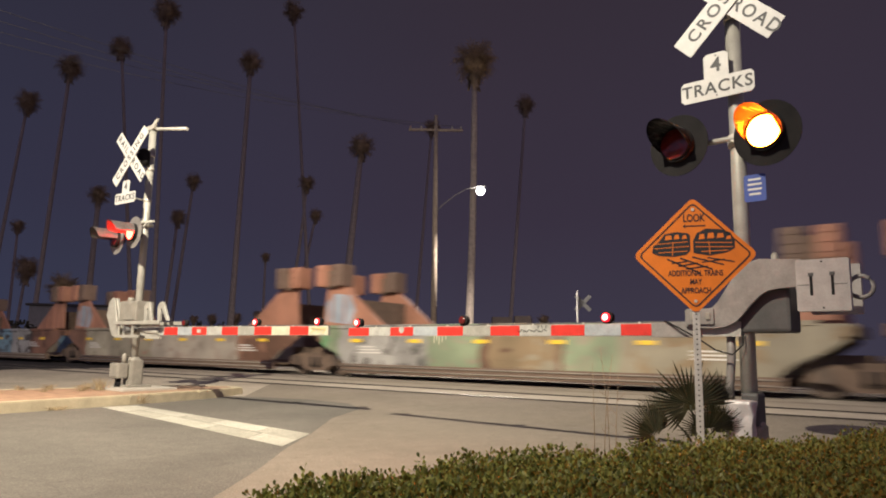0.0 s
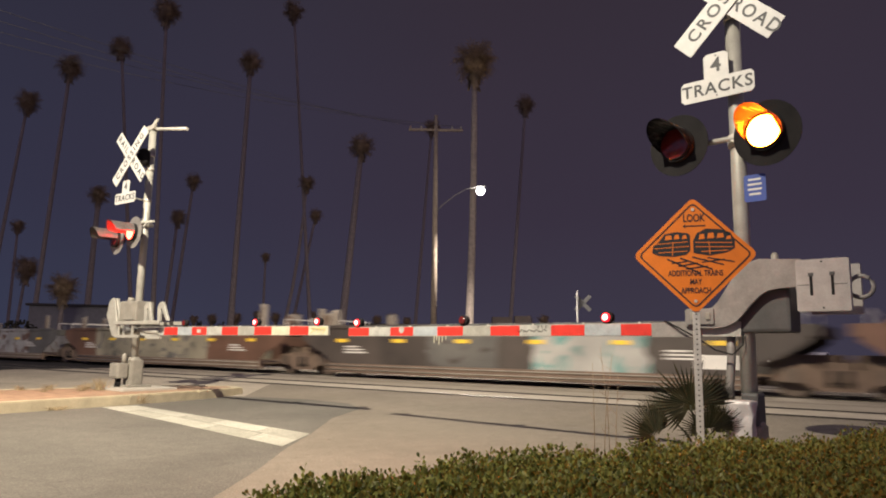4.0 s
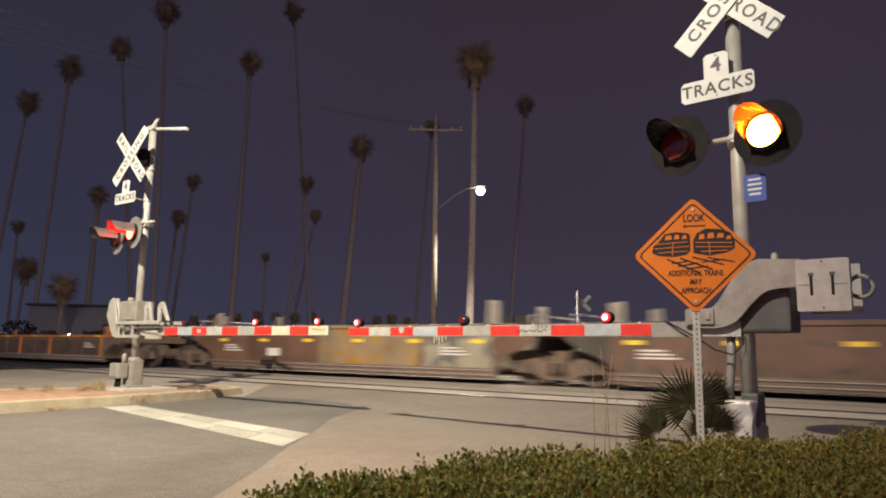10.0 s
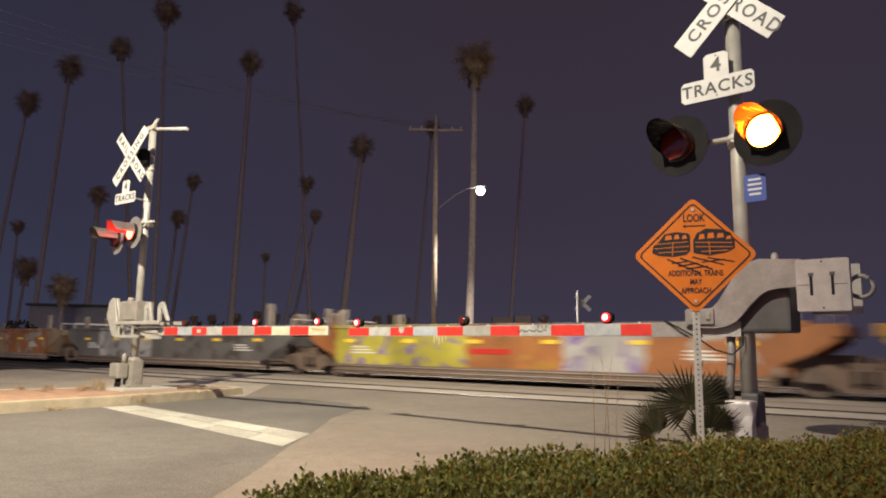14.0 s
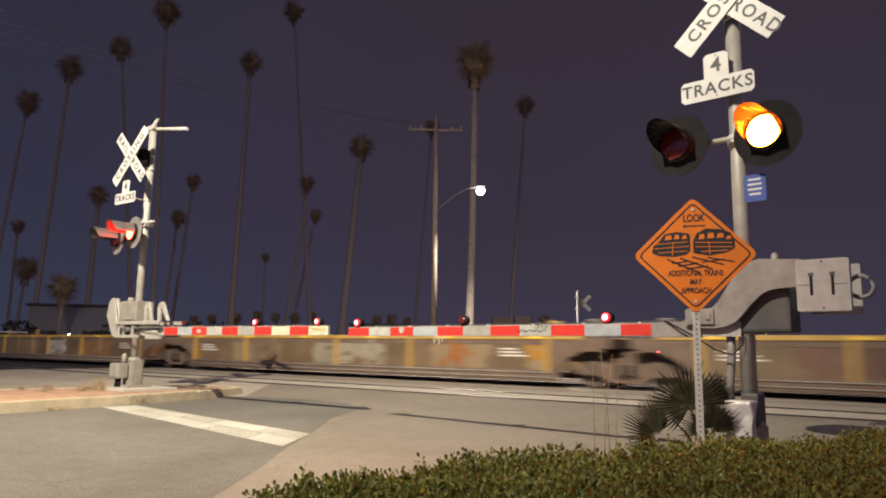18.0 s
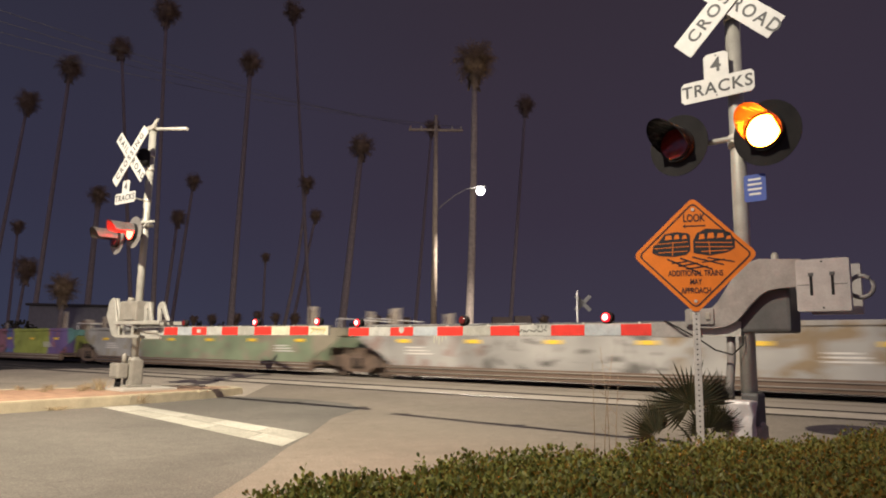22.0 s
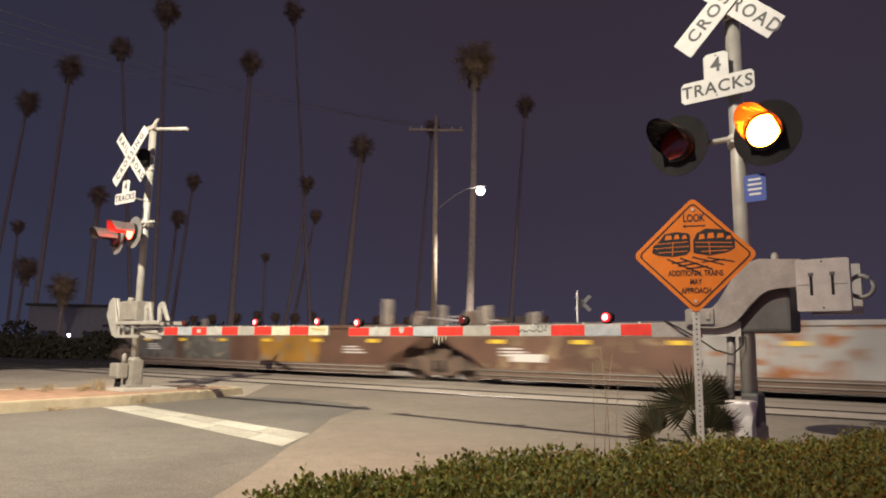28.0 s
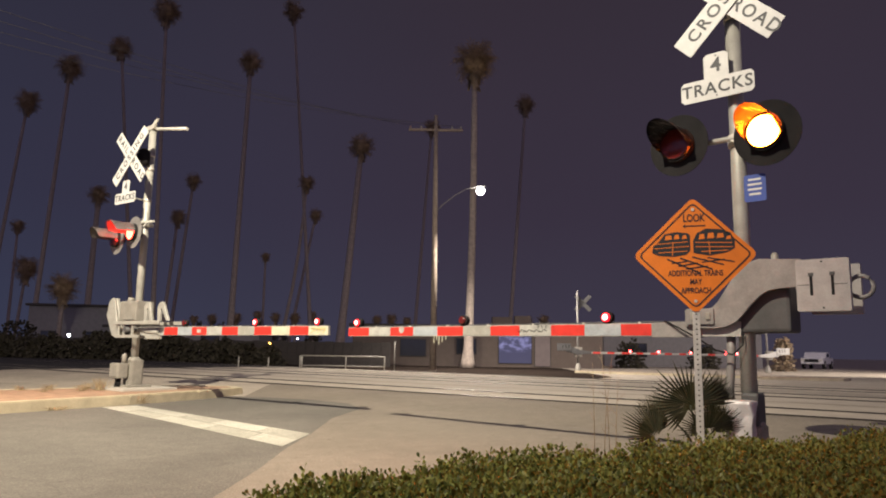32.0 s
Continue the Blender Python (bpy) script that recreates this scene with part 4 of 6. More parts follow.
    for p, q, w in (((-0.155, -0.005), (0.02, -0.095), 0.009), ((-0.085, 0.0), (0.085, -0.072), 0.009), ((-0.02, 0.005), (0.145, -0.045), 0.008), ((0.06, 0.0), (0.20, -0.028), 0.008),
                    ((-0.13, -0.032), (-0.05, -0.022), 0.008), ((-0.095, -0.05), (0.01, -0.032), 0.008), ((-0.055, -0.068), (0.06, -0.052), 0.008), ((0.03, -0.028), (0.15, -0.012), 0.007)):
        bar("track_symbol", p, q, w)
    for z in (1.345, 2.02):
        part("bolt", disc(0.012, 0.006, 10, Matrix.Translation((0, -0.006, z))), M_GALV, s)
    return s


warning_sign((1.836, 4.985, 0.0), Vector((-0.30, -0.954)))


# ---- hedge ----
def in_hedge(x, y):
    """The hedge's height over the plan, or 0 outside it."""
    edge = 2.16 + 0.62 * (x + 0.72) + 0.50 * max(0.0, min(1.0, (x + 0.70) / 0.35)) - 0.19 * max(0, x - 1.3)
    edge += 0.07 * math.sin(x * 5.3) + 0.04 * math.sin(x * 13.0 + 1)
    if y > edge or x < -0.74 + 0.05 * math.sin(y * 6):
        return 0.0
    fall = max(0.01, min(1.0, (edge - y) / 0.30 + 0.15, (x + 0.74) / 0.25 + 0.12))
    return (0.525 + 0.025 * noise.noise((x * 1.7, y * 1.7, 0)) + 0.03 * noise.noise((x * 6, y * 6, 3))) * fall ** 0.45


def hedge():
    """Upright sprigs with rosettes of small rounded leaves over a dark sheet for the shaded twigs."""
    h = thing("hedge", Matrix.Identity(4), "low clipped hedge with small rounded green leaves", "hedge")
    rnd = random.Random(5)
    verts, faces = [], []
    made = 0
    while made < 23000:
        x, y = rnd.uniform(-0.85, 4.8), rnd.uniform(0.55, 5.2)
        top = in_hedge(x, y)
        if not top or rnd.random() > min(1.0, 2.2 / math.hypot(x * 0.7, y)):
            continue
        made += 1
        rise = rnd.uniform(-0.042, 0.012) if rnd.random() < 0.94 else rnd.uniform(0.01, 0.035)
        foot = Vector((x, y, top + rise - 0.066))
        lean = Vector((rnd.gauss(0, 0.22), rnd.gauss(0, 0.22), 1)).normalized()
        u = lean.orthogonal().normalized()
        w = lean.cross(u)
        turn, count, grow = rnd.uniform(0, math.tau), rnd.randint(8, 11), rnd.uniform(1.05, 1.4)
        for i in range(count):
            f = i / (count - 1)
            az = turn + i * 2.4 + rnd.uniform(-0.3, 0.3)
            el = radians(8 + 60 * f * f + rnd.uniform(-12, 12))
            out = u * math.cos(az) + w * math.sin(az)
            ax = out * math.cos(el) + lean * math.sin(el)
            side = lean.cross(out).normalized()
            nrm = ax.cross(side)
            s = grow * (0.0110 - 0.0028 * f) * rnd.uniform(0.85, 1.15)
            c = foot + lean * (0.062 * f) + out * 0.003
            k = len(verts)
            cup = nrm * -0.28
            verts += [c, c + (ax * 0.6 + side * 0.42 + cup * 0.5) * s, c + (ax * 1.35 + side * 0.66 + cup) * s, c + (ax * 1.9 + side * 0.34 + cup * 0.6) * s, c + (ax * 1.98) * s,
                      c + (ax * 1.9 - side * 0.34 + cup * 0.6) * s, c + (ax * 1.35 - side * 0.66 + cup) * s, c + (ax * 0.6 - side * 0.42 + cup * 0.5) * s]
            faces += [(k, k + 1, k + 2, k + 3, k + 4), (k, k + 4, k + 5, k + 6, k + 7)]
    me = bpy.data.meshes.new("foliage")
    me.from_pydata([tuple(v) for v in verts], [], faces)
    me.materials.append(M_HEDGE)
    part("foliage", me, None, h, "small rounded green leaves")["kind"] = "stuff"
    # dark sheet stands for the twigs inside, with their shade in its colour
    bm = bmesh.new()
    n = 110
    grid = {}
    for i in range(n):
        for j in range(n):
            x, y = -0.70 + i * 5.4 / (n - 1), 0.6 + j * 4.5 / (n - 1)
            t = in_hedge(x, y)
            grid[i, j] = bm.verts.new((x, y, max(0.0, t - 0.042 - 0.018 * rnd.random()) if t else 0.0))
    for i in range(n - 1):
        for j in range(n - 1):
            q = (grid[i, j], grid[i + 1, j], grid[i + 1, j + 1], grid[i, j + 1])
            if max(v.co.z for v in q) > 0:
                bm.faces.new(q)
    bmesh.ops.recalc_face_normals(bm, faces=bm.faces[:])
    part("twig_core", bm, M_HEDGECORE, h, "dark sheet for the shaded twiggy inside of the hedge")


hedge()


# ---- plants by the mast ----
def fan_leaf(bm, base, tip_dir, up, radius, count=24, spread=215, droop=0.22, slim=0.043):
    """One fan-shaped palm leaf: narrow folded fingers round a hub."""
    d = Vector(tip_dir).normalized()
    u = Vector(up).normalized()
    side = d.cross(u).normalized()
    u = side.cross(d).normalized()
    base = Vector(base)
    for k in range(count):
        a = radians(-spread / 2 + spread * k / (count - 1))
        e = d * math.cos(a) + side * math.sin(a)
        w = e.cross(u).normalized()
        r = radius * (0.82 + 0.18 * math.cos(a / 2)) * random.uniform(0.80, 1.06)
        half = radius * slim
        p0, p1, p2, p3 = base + e * radius * 0.08, base + e * r * 0.45 - u * 0.02 * r, base + e * r * 0.8 - u * droop * 0.4 * r, base + e * r - u * droop * r
        va = [bm.verts.new(p0)]
        v1, v2 = [bm.verts.new(p1 + w * half + u * half * 0.5), bm.verts.new(p1), bm.verts.new(p1 - w * half + u * half * 0.5)], [bm.verts.new(p2 + w * half * 0.6), bm.verts.new(p2 - u * half * 0.3), bm.verts.new(p2 - w * half * 0.6)]
        vt = bm.verts.new(p3)
        bm.faces.new((va[0], v1[0], v1[1]))
        bm.faces.new((va[0], v1[1], v1[2]))
        for i in (0, 1):
            bm.faces.new((v1[i], v2[i], v2[i + 1], v1[i + 1]))
            bm.faces.new((v2[i], vt, v2[i + 1]))


def small_palm():
    """Stiff fan leaves on stalks that spring from one short stem."""
    p = thing("fan_palm", Matrix.Translation((2.20, 6.02, 0.0)), "young fan palm with stiff spiky leaves beside the mast", "palm")
    part("stem", tube([(0, 0, -0.05), (0.0, 0.0, 0.15), (0.01, 0, 0.26)], [0.10, 0.09, 0.05], 10), M_TRUNK, p, "short stubby stem")
    random.seed(31)
    for hub, d, up, r, spread in (((-0.08, -0.06, 0.54), (-0.55, -0.15, 0.80), (-0.25, -1, -0.1), 0.40, 235), ((-0.38, -0.12, 0.27), (-0.85, -0.25, 0.42), (-0.1, -0.9, 0.5), 0.36, 190),
                                  ((0.20, 0.10, 0.54), (0.25, 0.1, 0.92), (0.55, -0.8, 0.0), 0.32, 150), ((0.10, 0.20, 0.50), (0.0, 0.35, 0.9), (0.2, -1, 0.3), 0.33, 200),
                                  ((0.10, -0.14, 0.36), (0.15, -0.25, 0.75), (0.2, -0.8, 0.35), 0.27, 180), ((-0.20, 0.10, 0.42), (-0.75, 0.35, 0.55), (0.3, -0.7, 0.6), 0.34, 180),
                                  ((0.02, -0.16, 0.34), (-0.15, -0.3, 0.9), (-0.1, -0.95, 0.2), 0.27, 200)):
        bm = bmesh.new()
        fan_leaf(bm, hub, d, up, r, 34, spread, 0.06, 0.028)
        leaf = part("fan_leaf", bm, M_FANLEAF, p, "spiky green fan leaf")
        part("leaf_stalk", tube([(0, 0, 0.15), tuple(Vector(hub) * 0.5 + Vector((0, 0, 0.10))), hub], [0.012, 0.009, 0.007], 6), M_FANLEAF, leaf)


small_palm()


def tall_weed():
    p = ray_point(300, -330, 5.7)
    w = thing("tall_weed", Matrix.Translation((p.x, p.y, 0.0)), "thin dry weed stalks growing behind the hedge", "weed")
    rnd = random.Random(12)
    for k in range(4):
        x, y, h = rnd.uniform(-0.16, 0.16), rnd.uniform(-0.1, 0.1), rnd.uniform(0.75, 1.15)
        lean = rnd.uniform(-0.10, 0.14)
        stalk = part("stalk", tube([(x, y, -0.05), (x + lean * 0.3, y, h * 0.5), (x + lean, y + 0.03, h)], [0.0045, 0.0032, 0.0015], 6), M_SKIRT, w)
        for j in range(5):
            z = h * (0.35 + 0.13 * j)
            sx = x + lean * (0.35 + 0.13 * j) ** 1.6
            d = rnd.choice((-1, 1)) * rnd.uniform(0.03, 0.07)
            part("twig", tube([(sx, y + 0.01, z), (sx + d, y + 0.02, z + rnd.uniform(0.03, 0.07))], [0.002, 0.001], 5), M_SKIRT, stalk)


def dry_tuft(place, n, size, label):
    t = thing("dry_grass_tuft", Matrix.Translation(place), label, "grass", "dry grass on the median")
    bm = bmesh.new()
    rnd = random.Random(int(place[0] * 100))
    for k in range(n):
        a, r = rnd.uniform(0, math.tau), rnd.uniform(0, 0.14)
        b = Vector((r * math.cos(a), r * math.sin(a), 0))
        e = b + Vector((rnd.gauss(0, 0.10), rnd.gauss(0, 0.10), rnd.uniform(0.4, 1.0) * size))
        w = Vector((math.sin(a), -math.cos(a), 0)) * 0.005
        m = b.lerp(e, 0.6) + Vector((0, 0, 0.02))
        v = [bm.verts.new(q) for q in (b - w, b + w, m + w * 0.6, m - w * 0.6, e)]
        bm.faces.new(v[:4])
        bm.faces.new((v[3], v[2], v[4]))
    part("grass_blade", bm, M_DRY, t)["kind"] = "stuff"


dry_tuft((-6.15, 12.7, 0.155), 130, 0.26, "dry straw-coloured grass tuft on the median")
dry_tuft((-6.5, 12.9, 0.155), 60, 0.16, "low dry grass tuft on the median")
for x, y, n, h in ((-7.35, 12.3, 50, 0.10), (-7.0, 12.6, 60, 0.13), (-6.75, 12.0, 40, 0.07), (-6.35, 12.45, 70, 0.14), (-7.75, 11.6, 45, 0.09)):
    dry_tuft((x, y, 0.155), n, h, "small dry straw-coloured weeds on the median")
tufts = random.Random(77)
for k in range(14):
    t = tufts.uniform(0.0, 1.0)
    dry_tuft((-7.6 - 1.9 * t + tufts.uniform(-0.5, 1.1) * (1 - 0.3 * t), 12.2 - 4.0 * t + tufts.uniform(-0.3, 0.3), 0.155), tufts.randint(14, 40), tufts.uniform(0.04, 0.11), "small dry straw-coloured weeds on the median")
dry_tuft((-4.98, 11.72, 0.02), 40, 0.20, "sparse dry weeds growing at the kerb")
dry_tuft((-5.62, 10.35, 0.01), 120, 0.05, "flat dry weeds along the kerb foot")


# ---- far side: poles, palms, buildings ----
def street_lamp():
    s = thing("street_lamp", Matrix.Translation((-0.42, 37.0, 0.0)), "weathered wooden pole with a lit street lamp on a curved arm", "street lamp")
    part("pole", tube([(0, 0, -0.2), (-0.05, 0, 8.4), (-0.1, 0, 14.0)], [0.17, 0.14, 0.10], 12), M_WOOD, s, "tall weathered wooden pole")
    part("arm", tube([(-0.05, 0, 8.45), (0.28, -0.25, 8.78), (0.97, -0.80, 9.26), (1.6, -1.3, 9.52), (2.12, -1.52, 9.56)], 0.024, 8), M_MASTGREY, s, "curved lamp arm")
    head = part("lamp_head", box((2.06, -1.70, 9.57), (2.60, -1.50, 9.63), 0.03), M_DARKGREY, s, "flat street lamp head")
    part("diffuser", tube([(2.335, -1.60, 9.56 - 0.42 * k / 8) for k in range(9)], [0.21 * math.sqrt(max(0.02, 1 - (k / 4 - 1) ** 2)) for k in range(9)], 18), M_HEADGLOW, head, "glowing white lamp lens")
    part("cross_bar", box((-1.6, -0.06, 13.1), (1.4, 0.06, 13.22), 0.01), M_WOOD, s, "wooden crossarm for wires")
    for x in (-1.5, -0.9, 0.8, 1.3):
        part("insulator", tube([(x, 0, 13.22), (x, 0, 13.36), (x, 0, 13.40)], [0.03, 0.05, 0.02], 8), M_CASE, s)
    for k in range(6):
        part("step_bolt", tube([(-0.02, 0, 3.4 + k * 0.8), (0.24, 0, 3.4 + k * 0.8)], 0.009, 6), M_DARKGREY, s)


street_lamp()


def crown_mesh(seed, r):
    bm = bmesh.new()
    rnd = random.Random(seed)
    random.seed(seed)
    for k in range(150):
        el = math.asin(rnd.uniform(-0.95, 1.0))
        az = rnd.uniform(0, math.tau)
        d = Vector((math.cos(az) * math.cos(el), math.sin(az) * math.cos(el), math.sin(el)))
        hub = d * r * rnd.uniform(0.36, 0.68)
        up = Vector((0, 0, 1)) - d * d.z
        if up.length < 0.2:
            up = Vector((1, 0, 0))
        fan_leaf(bm, hub, d, up, r * rnd.uniform(0.24, 0.34), 7, 230, 0.3)
        add_tube(bm, [(0, 0, 0), hub], r * 0.012, 4, False)
    ball = bmesh.ops.create_icosphere(bm, subdivisions=3, radius=r * 0.40)["verts"]
    for v in ball:
        v.co *= 1 + 0.30 * noise.noise(v.co * 2.6 / r + Vector((seed, 0, 0))) + rnd.uniform(-0.07, 0.07)
        v.co.z *= 1.08
    return mesh_of("crown", bm, M_FROND)


def skirt_mesh(seed, r):
    bm = bmesh.new()
    rnd = random.Random(seed)
    for k in range(70):
        az, z = rnd.uniform(0, math.tau), -rnd.uniform(0.1, 0.7) * r
        d = Vector((math.cos(az), math.sin(az), 0))
        w = Vector((-d.y, d.x, 0)) * r * 0.07
        p = d * r * 0.12 + Vector((0, 0, z))
        e = p + d * r * rnd.uniform(0.05, 0.28) - Vector((0, 0, r * rnd.uniform(0.5, 0.8)))
        v = [bm.verts.new(c) for c in (p - w * 0.4, p + w * 0.4, e + w, e - w)]
        bm.faces.new(v)
    return mesh_of("dry_skirt", bm, M_SKIRT)


CROWNS = [crown_mesh(s, 1.9) for s in (3, 8, 21)]
SKIRTS = [skirt_mesh(s, 1.9) for s in (4, 9)]


def ray_point(x, y, depth):
    """The point at that depth along y, seen from the eye at the offset (x, y) of the axis in 1/1220 of the distance."""
    c, s = math.cos(0.018), math.sin(0.018)
    fwd, up0 = Vector((0, math.cos(PITCH), math.sin(PITCH))), Vector((0, -math.sin(PITCH), math.cos(PITCH)))
    right, up = Vector((c, 0, 0)) + up0 * s, Vector((-s, 0, 0)) + up0 * c
    d = fwd + right * (x / 1220) + up * (y / 1220)
    return EYE + d * (depth / d.y)


tall_weed()


def overhead_wire(start, end, sag):
    w = thing("overhead_wire", Matrix.Identity(4), "thin dark overhead wire strung from the wooden pole", "wire", "wires from the wooden pole")
    a, b = Vector(start), Vector(end)
    part("strand", tube([a.lerp(b, k / 16) - Vector((0, 0, sag * 4 * (k / 16) * (1 - k / 16))) for k in range(17)], 0.008, 5), M_WIRE, w)


for k, x in enumerate((-1.5, -0.9, 0.8, 1.3)):
    overhead_wire((-0.42 + x, 37.0, 13.39), ray_point(-870, 452 - 22 * k, 17.0 + 0.8 * k), 0.35 + 0.05 * k)


def palm(k, crown_at, foot_at, depth, size, thick, bend=0.0, label="tall thin palm with a small dark crown", bark=M_TRUNK):
    top = ray_point(*crown_at, depth)
    mid = ray_point(*foot_at, depth)
    t = (mid.z + 0.02) / (top.z - mid.z)
    foot = mid + (mid - top) * t
    foot.z = -0.02
    p = thing("palm_tree", Matrix.Translation(foot), label, "palm tree", "palms along the far street")
    top_l = top - foot
    pts = [top_l * f + Vector((bend * math.sin(f * math.pi), 0, 0)) for f in (0, 0.02, 0.06, 0.2, 0.4, 0.6, 0.8, 1.0)]
    part("trunk", tube(pts, [thick * 2.0, thick * 1.75, thick * 1.25, thick, thick * 0.92, thick * 0.85, thick * 0.78, thick * 0.7], 10), bark, p, "slender ringed palm trunk")
    m = Matrix.Translation(top_l) @ Matrix.Rotation(k * 1.3, 4, "Z") @ Matrix.Scale(size * 0.95 / 1.9, 4)
    part("crown", CROWNS[k % 3], None, p, "ragged crown of fan leaves", m)
    part("dry_skirt", SKIRTS[k % 2], None, p, "hanging dry fronds", m @ Matrix.Scale(0.7, 4))


PALMS = (  # crown, foot (offsets from the axis, right and up), depth, crown size, trunk radius, bend
    ((-734, 261), (-790, -20), 75, 2.0, 0.22, 0), ((-659, 321), (-726, -130), 70, 2.0, 0.24, 0), ((-752, 41), (-770, -125), 110, 1.7, 0.25, 0),
    ((-737, -34), (-754, -130), 90, 2.5, 0.22, 0), ((-671, -69), (-680, -145), 55, 1.8, 0.20, 0), ((-609, 96), (-634, -145), 75, 1.7, 0.35, 0),
    ((-569, 356), (-560, 100), 78, 2.0, 0.22, 0), ((-489, 421), (-514, -120), 62, 1.9, 0.20, 0), ((-441, 121), (-479, -120), 95, 1.7, 0.25, 0),
    ((-469, 56), (-494, -120), 90, 1.7, 0.25, 0), ((-340, 330), (-376, -130), 70, 1.8, 0.30, 0), ((-314, -14), (-319, -120), 100, 1.1, 0.20, 0),
    ((-241, 116), (-284, -130), 85, 1.6, 0.22, 0.5), ((-225, 60), (-266, -130), 100, 1.5, 0.24, 0), ((-264, 421), (-250, 150), 85, 2.0, 0.22, 0),
    ((-144, 181), (-179, -135), 75, 2.1, 0.42, 0), ((-20, 215), (-49, -130), 110, 2.0, 0.28, 0), ((146, 256), (120, -120), 90, 2.0, 0.26, 0))
for k, row in enumerate(PALMS):
    palm(k, *row)
for k, (x, y) in enumerate(((-441, -125), (-409, -124), (-366, -122), (-328, -117), (-296, -121), (-262, -122), (-231, -118), (-117, -126), (-91, -124), (-64, -128), (150, -128), (178, -126))):
    palm(k, (x, y), (x - 1, -165), 90, 0.95 + 0.12 * (k % 3), 0.16, 0, "short bushy fan palm on the far skyline")
palm(1, (56, 330), (45, -140), 43.0, 2.0, 0.25, 0.11, "tall pale palm trunk lit by the street lamp", M_LITTRUNK)


def handrail():
    h = thing("pipe_handrail", frame_of((-6.27, 31.5, -0.08), (0.99, -0.06)), "pale welded pipe handrail with two bays", "handrail")
    for x in (0.0, 2.0, 3.75):
        part("post", tube([(x, 0, -0.05), (x, 0, 0.76)], 0.028, 10), M_CASE, h)
    for z in (0.76, 0.32):
        part("pipe_rail", tube([(0, 0, z), (3.75, 0, z)], 0.028, 10), M_CASE, h)


handrail()
for off, dep, tall in ((-362, 30.5, 0.66), (-309, 30.8, 0.64), (-253, 31.6, 0.74), (-86, 34.5, 1.50)):
    p = ray_point(off, -200, dep)
    b = thing("steel_post", Matrix.Translation((p.x, p.y, -0.08)), "thin grey steel post beside the far pavement", "post", "posts along the far pavement")
    part("shaft", tube([(0, 0, -0.02), (0, 0, tall)], 0.028, 8), M_CASE, b)
    part("cap", tube([(0, 0, tall), (0, 0, tall + 0.03)], [0.036, 0.015], 8), M_MASTGREY, b)


def building(name, lo, hi, z1, wall_mat, label, turn, windows=(), roof_boxes=()):
    b = thing(name, frame_of((*lo, 0.0), turn), label, "building", kind="")
    w, d = hi
    part("wall", box((0, 0, -0.3), (w, d, z1), 0.02), wall_mat, b, "rendered wall")
    part("roof", box((-0.25, -0.25, z1), (w + 0.25, d + 0.25, z1 + 0.22), 0.03), M_DARKWALL, b, "flat dark roof edge")
    for x, z, ww, hh, m, lab in windows:
        win = part("window", box((x, -0.05, z), (x + ww, 0.05, z + hh), 0.01), M_DARKWALL, b, lab)
        part("pane", box((x + 0.06, -0.065, z + 0.06), (x + ww - 0.06, -0.052, z + hh - 0.06)), m, win)
    for x, y, ww, hh in roof_boxes:
        part("roof_unit", box((x, y, z1 + 0.2), (x + ww, y + 0.8, z1 + 0.2 + hh), 0.02), M_STUCCO, b, "boxy rooftop unit")
    return b


building("shop_building", (-6.0, 47.0), (17.0, 9.0), 2.55, M_STUCCO, "low beige shop with a blue lit window", (1.0, 0.02),
         [(9.85, 0.22, 2.32, 2.0, M_BLUE, "wide blue lit shop window"), (12.30, 0.05, 1.15, 2.25, M_DOOR, "dull pinkish shop door"), (3.2, 0.6, 1.8, 1.2, M_WINDOW, "dark window"), (7.0, 0.8, 1.4, 1.1, M_WINDOW, "dark window")],
         [(9.6, 1.5, 1.4, 0.7), (11.2, 1.5, 1.1, 0.8)])
building("flat_roofed_house", (-37.0, 62.0), (8.0, 9.0), 4.4, M_STUCCO2, "dim flat-roofed house behind the palms", (1.0, 0.1),
         [(1.2, 1.0, 1.4, 1.2, M_WINDOW, "dark window"), (5.0, 1.0, 1.4, 1.2, M_WINDOW, "dark window")])
building("low_house", (-29.0, 60.0), (13.0, 8.0), 2.55, M_STUCCO2, "low dim house behind the fence", (1.0, 0.1),
         [(2.2, 0.8, 1.6, 1.2, M_WINDOW, "dark window"), (8.0, 0.8, 1.6, 1.2, M_WINDOW, "dark window")])
building("corner_house", (14.0, 60.0), (14.0, 9.0), 3.0, M_STUCCO2, "low dim house beyond the far gate", (1.0, 0.05),
         [(2.2, 0.8, 1.6, 1.2, M_WINDOW, "dark window"), (8.0, 0.8, 1.6, 1.2, M_WINDOW, "dark window")])


def fence(p0, p1, height, label):
    f = thing("board_fence", Matrix.Identity(4), label, "fence")
    p0, p1 = Vector(p0), Vector(p1)
    d = (p1 - p0)
    n = int(d.length / 0.6)
    for k in range(n):
        a = p0 + d * (k / n)
        m = frame_of((a.x, a.y, -0.02), d)
        part("board", box((0, -0.02, 0), (d.length / n - 0.015, 0.02, height + 0.03 * math.sin(k * 2.3)), 0), M_DARKWALL, f, at=m)
    part("rail", box((0, 0.02, height * 0.7), (d.length, 0.07, height * 0.7 + 0.1), 0), M_DARKWALL, f, at=frame_of((p0.x, p0.y, -0.02), d))


fence((-46, 52), (-3.0, 41.5), 1.45, "dark board fence along the far street")


